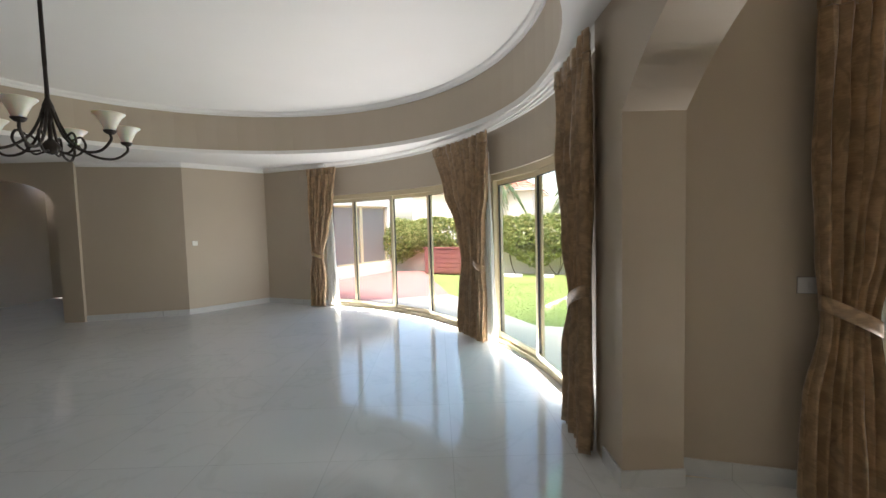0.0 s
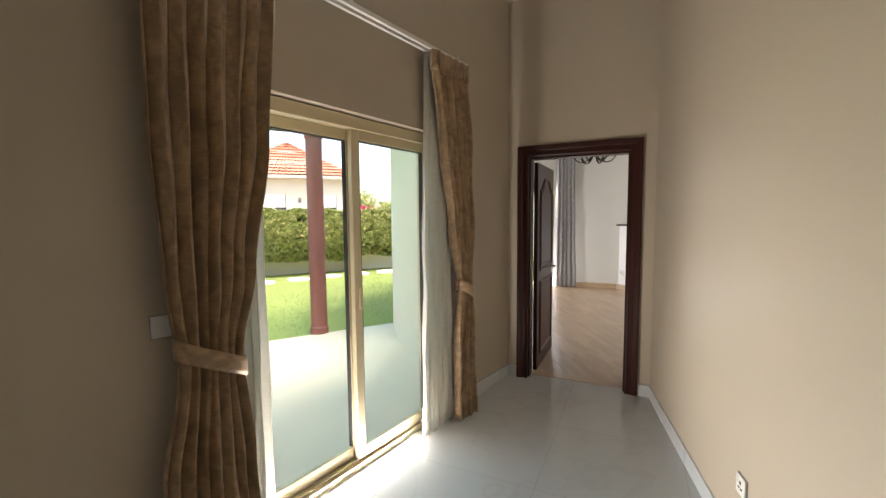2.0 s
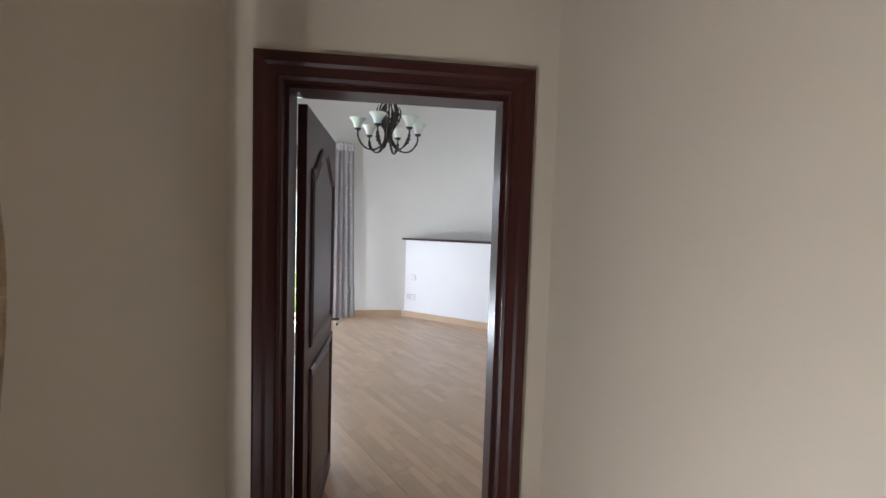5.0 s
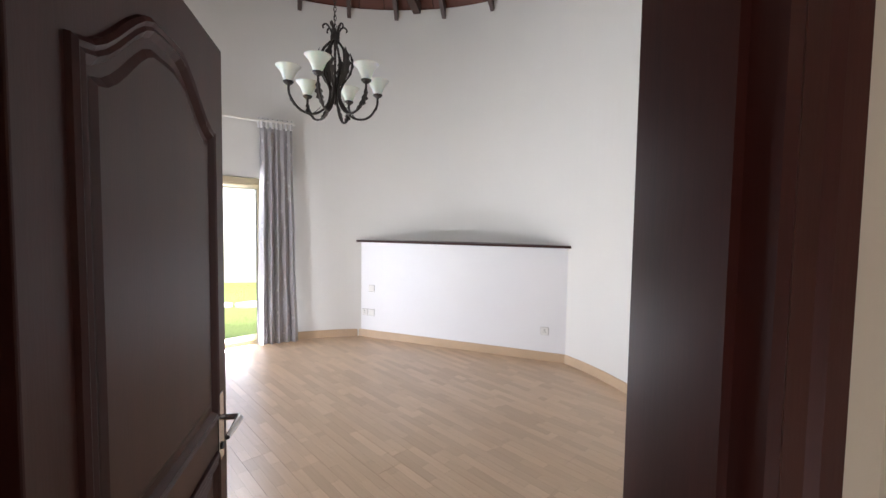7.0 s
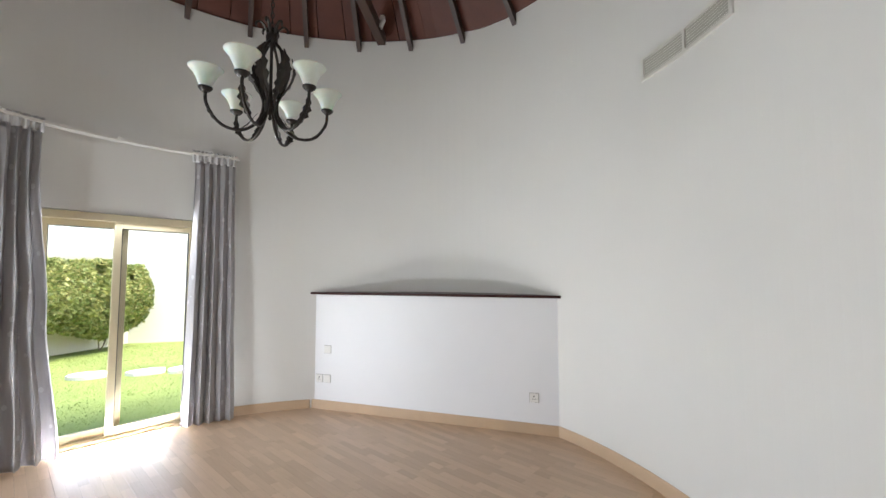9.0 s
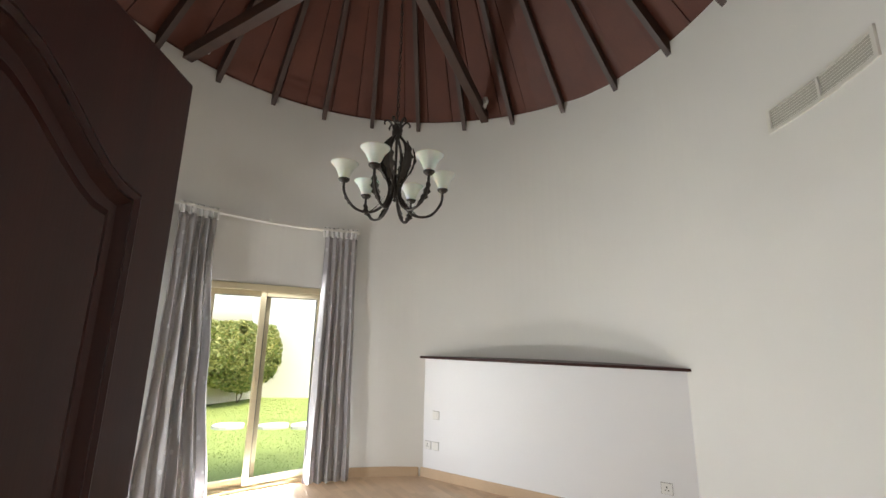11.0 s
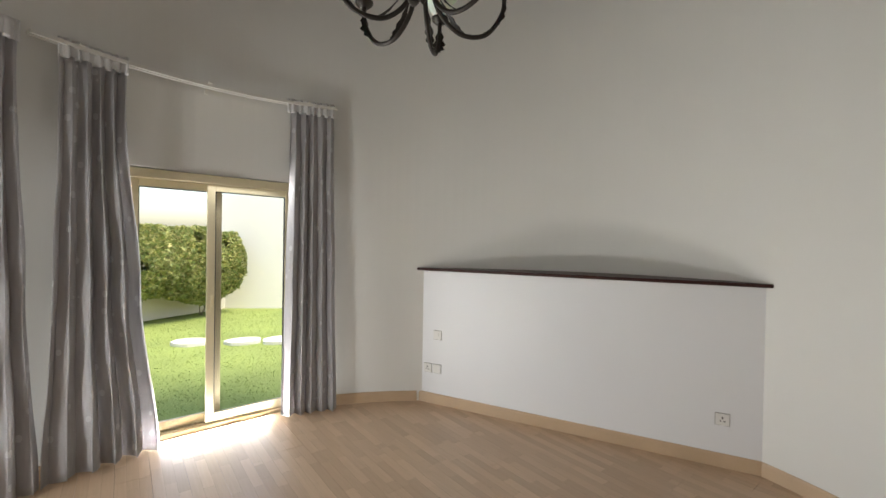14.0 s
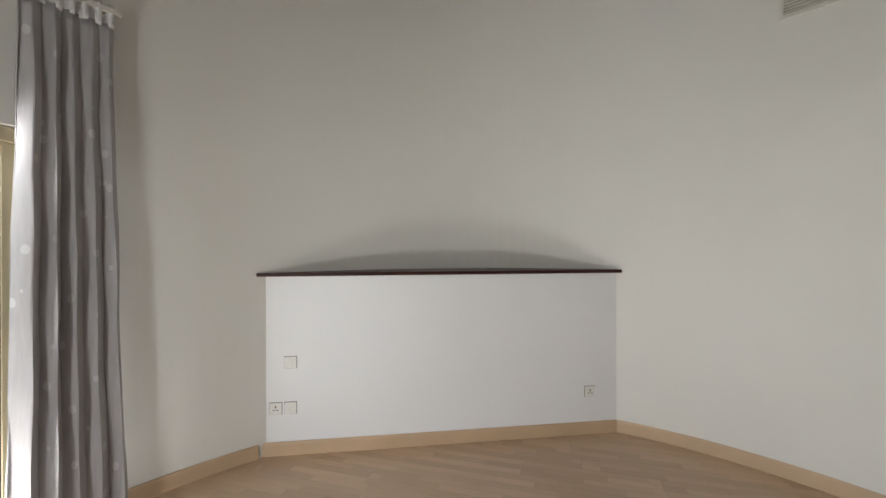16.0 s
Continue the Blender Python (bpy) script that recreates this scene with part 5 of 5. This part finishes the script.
ob = part("canopy", bm, TEAL, aw)
so = ob.modifiers.new("thick", "SOLIDIFY")
so.thickness = 0.02
bm = bmesh.new()
box(bm, 0.4, 4.0, -1.28, -1.22, 1.86, 1.99, m)
part("valance", bm, RED_POST, aw)
for x in (0.45, 2.9):
    bm = bmesh.new()
    box(bm, x - 0.03, x + 0.03, -1.27, -1.23, -0.7, 1.87, m)
    part("post", bm, RED_POST, aw)

# annexe with a shuttered opening beside the red paving
an = thing("annexe", "cream annexe with a large grey shuttered opening", "building")
m = pose(-13.6, -6.35, 0, 0, 0, -36.5)
for x0, x1, z0, z1 in ((0, 0.35, -0.3, 2.5), (2.7, 4.6, -0.3, 2.5), (0.35, 2.7, 2.2, 2.5), (0.35, 2.7, -0.3, 0.3)):
    part("wall", bm_box(x0, x1, -0.25, 0.0, z0, z1, m), PALE_RENDER, an)
for x0, x1 in ((0.35, 1.5), (1.5, 2.7)):
    sh = part("screen", bm_box(x0 + 0.06, x1 - 0.06, -0.18, -0.15, 0.36, 2.14, m), GREY_SHUTTER, an, "grey closed screen")
    for u0, u1, z0, z1 in ((x0, x0 + 0.06, 0.3, 2.2), (x1 - 0.06, x1, 0.3, 2.2), (x0 + 0.06, x1 - 0.06, 0.3, 0.36), (x0 + 0.06, x1 - 0.06, 2.14, 2.2)):
        part("frame", bm_box(u0, u1, -0.2, -0.11, z0, z1, m, 0.004), ALU, sh)

# maroon garden box
gb = thing("storage_box", "maroon slatted garden storage box on the red paving", "storage box")
m = pose(-12.6, -5.3, 0, 0, 0, 65)
part("body", bm_box(0, 1.5, 0, 0.6, -0.06, 0.75, m), RED_POST, gb)
for k in range(5):
    part("slat", bm_box(0.0, 1.5, -0.02, 0.0, 0.0 + k * 0.15, 0.13 + k * 0.15, m, 0.004), RED_POST, gb)
part("lid", bm_box(-0.03, 1.53, -0.05, 0.63, 0.75, 0.8, m, 0.006), RED_POST, gb)


def palm(x, y, h, seed):
    r = random.Random(seed)
    t = thing("palm_tree", "date palm with drooping fronds beyond the garden wall", "palm tree", "palms")
    bm = bmesh.new()
    tube(bm, spline([(x, y, -0.2), (x + 0.1, y, h * 0.5), (x, y + 0.1, h)], 5), [0.2 - 0.006 * i for i in range(11)], 9)
    part("trunk", bm, BARK, t)
    tri = []
    for k in range(34):
        a, lift = r.uniform(0, 6.28), r.uniform(0.0, 1.2)
        d = Vector((math.cos(a), math.sin(a), 0))
        prev = Vector((x, y + 0.1, h))
        for s in range(1, 26):
            u = s / 25
            p = Vector((x, y + 0.1, h)) + d * 2.3 * u * (1 - 0.25 * lift) + Vector((0, 0, 1.7 * lift * u - 2.4 * u * u))
            sd = d.cross(Vector((0, 0, 1)))
            for q in (-1, 1):
                e = p + sd * q * 0.42 * math.sin(math.pi * min(1, u * 0.9 + 0.1)) + d * 0.2 + Vector((0, 0, -0.12))
                tri += [*prev, *p, *e]
            prev = p
    lf = scatter("fronds", PALM, tri, "green palm fronds", "leaves")
    lf.parent = t
    del lf["category"]


palm(-17, 17.5, 3.2, 1)
palm(-20.5, 18.5, 3.4, 2)
palm(-22, 3.5, 3.6, 3)
palm(-23, -2.0, 4.2, 4)


def bush(x, y, rx, rz, count, mat, seed, name, label):
    r = random.Random(seed)
    t = thing(name, label, "bush")
    bm = bmesh.new()
    for j in range(5):
        tube(bm, [(x + 0.1 * j, y, -0.2), (x + r.uniform(-0.6, 0.6) * rx, y + r.uniform(-0.5, 0.5) * rx, rz * 1.2)], [0.05, 0.015], 5)
    tagged(part("stems", bm, BARK, t), kind="stuff")
    tri = []
    for _ in range(count):
        d = Vector((r.gauss(0, 1), r.gauss(0, 1), r.gauss(0, 1))).normalized()
        k = (0.7 + 0.3 * r.random()) * (1 + 0.5 * noise.noise(d * 2 + Vector((seed, 0, 0))))
        c = Vector((x + d.x * rx * k, y + d.y * rx * k, rz * 1.1 + d.z * rz * k))
        a = Vector((r.gauss(0, 1), r.gauss(0, 1), r.gauss(0, 1))).normalized() * r.uniform(0.05, 0.1)
        b = a.orthogonal() * 0.5
        tri += [*(c - a), *(c + b), *(c + a), *(c - a), *(c + a), *(c - b)]
    lf = scatter("leaves", mat, tri, "small leaves", "leaves")
    lf.parent = t
    del lf["category"]


bush(-13.2, 14.5, 1.3, 1.0, 5000, BLOSSOM, 5, "bougainvillea", "magenta flowering bougainvillea beyond the wall")
bush(-16.5, 17.0, 2.6, 1.5, 7000, LEAF, 6, "garden_bush", "pale green bushes beyond the garden wall")
bush(-10.5, 14.2, 1.6, 1.1, 6000, LEAF, 8, "garden_bush", "green bushes beyond the garden wall")
bm = bmesh.new()
slab((-11, 11.5), (-19, 17.5), 0.2, -0.3, 2.3, bm, 1)
structure("garden_wall_far", bm, PALE_RENDER, "pale neighbouring garden wall")

# ---- laminate boards, clipped to the round room ----
BW, BLEN, BDIR = 0.195, 1.29, BOARD_DIR


def clip(poly, f):
    """Keep the part of a convex polygon where f(p) >= 0, f linear."""
    out = []
    for p, q in zip(poly, poly[1:] + poly[:1]):
        a, b = f(p), f(q)
        if a >= 0:
            out.append(p)
        if (a >= 0) != (b >= 0):
            t = a / (a - b)
            out.append((p[0] + (q[0] - p[0]) * t, p[1] + (q[1] - p[1]) * t))
    return out


floor_bed = tagged(new("floor_bedroom"), "beech laminate strip floor", kind="structure")
ca, sa = math.cos(radians(BDIR)), math.sin(radians(BDIR))
to_local = lambda p: ((p[0] - C[0]) * ca + (p[1] - C[1]) * sa, -(p[0] - C[0]) * sa + (p[1] - C[1]) * ca)
hull = [to_local(p) for p in arc(C, R + 0.04, DOOR_A1 + 0.3, 360 + DOOR_A0 - 0.3, 6)]
edges = list(zip(hull, hull[1:] + hull[:1]))
r9 = random.Random(9)
row = -int(R / BW) - 1
while row * BW < R + 0.1:
    s = -R - 0.2 - r9.uniform(0, BLEN)
    while s < R + 0.2:
        g = 0.0007
        poly = [(s + g, row * BW + g), (s + BLEN - g, row * BW + g), (s + BLEN - g, (row + 1) * BW - g), (s + g, (row + 1) * BW - g)]
        for (ax0, ay0), (ax1, ay1) in edges:
            poly = clip(poly, lambda p: (ax1 - ax0) * (p[1] - ay0) - (ay1 - ay0) * (p[0] - ax0))
            if len(poly) < 3:
                break
        if len(poly) >= 3:
            keep = []
            for p in poly:
                if not keep or math.hypot(p[0] - keep[-1][0], p[1] - keep[-1][1]) > 1e-4:
                    keep.append(p)
            if len(keep) >= 3:
                bm = bmesh.new()
                prism(bm, keep, -0.01, 0.0)
                part("board", bm, LAMINATE, floor_bed)
        s += BLEN
    row += 1
floor_bed.matrix_world = pose(C[0], C[1], 0, 0, 0, BDIR)
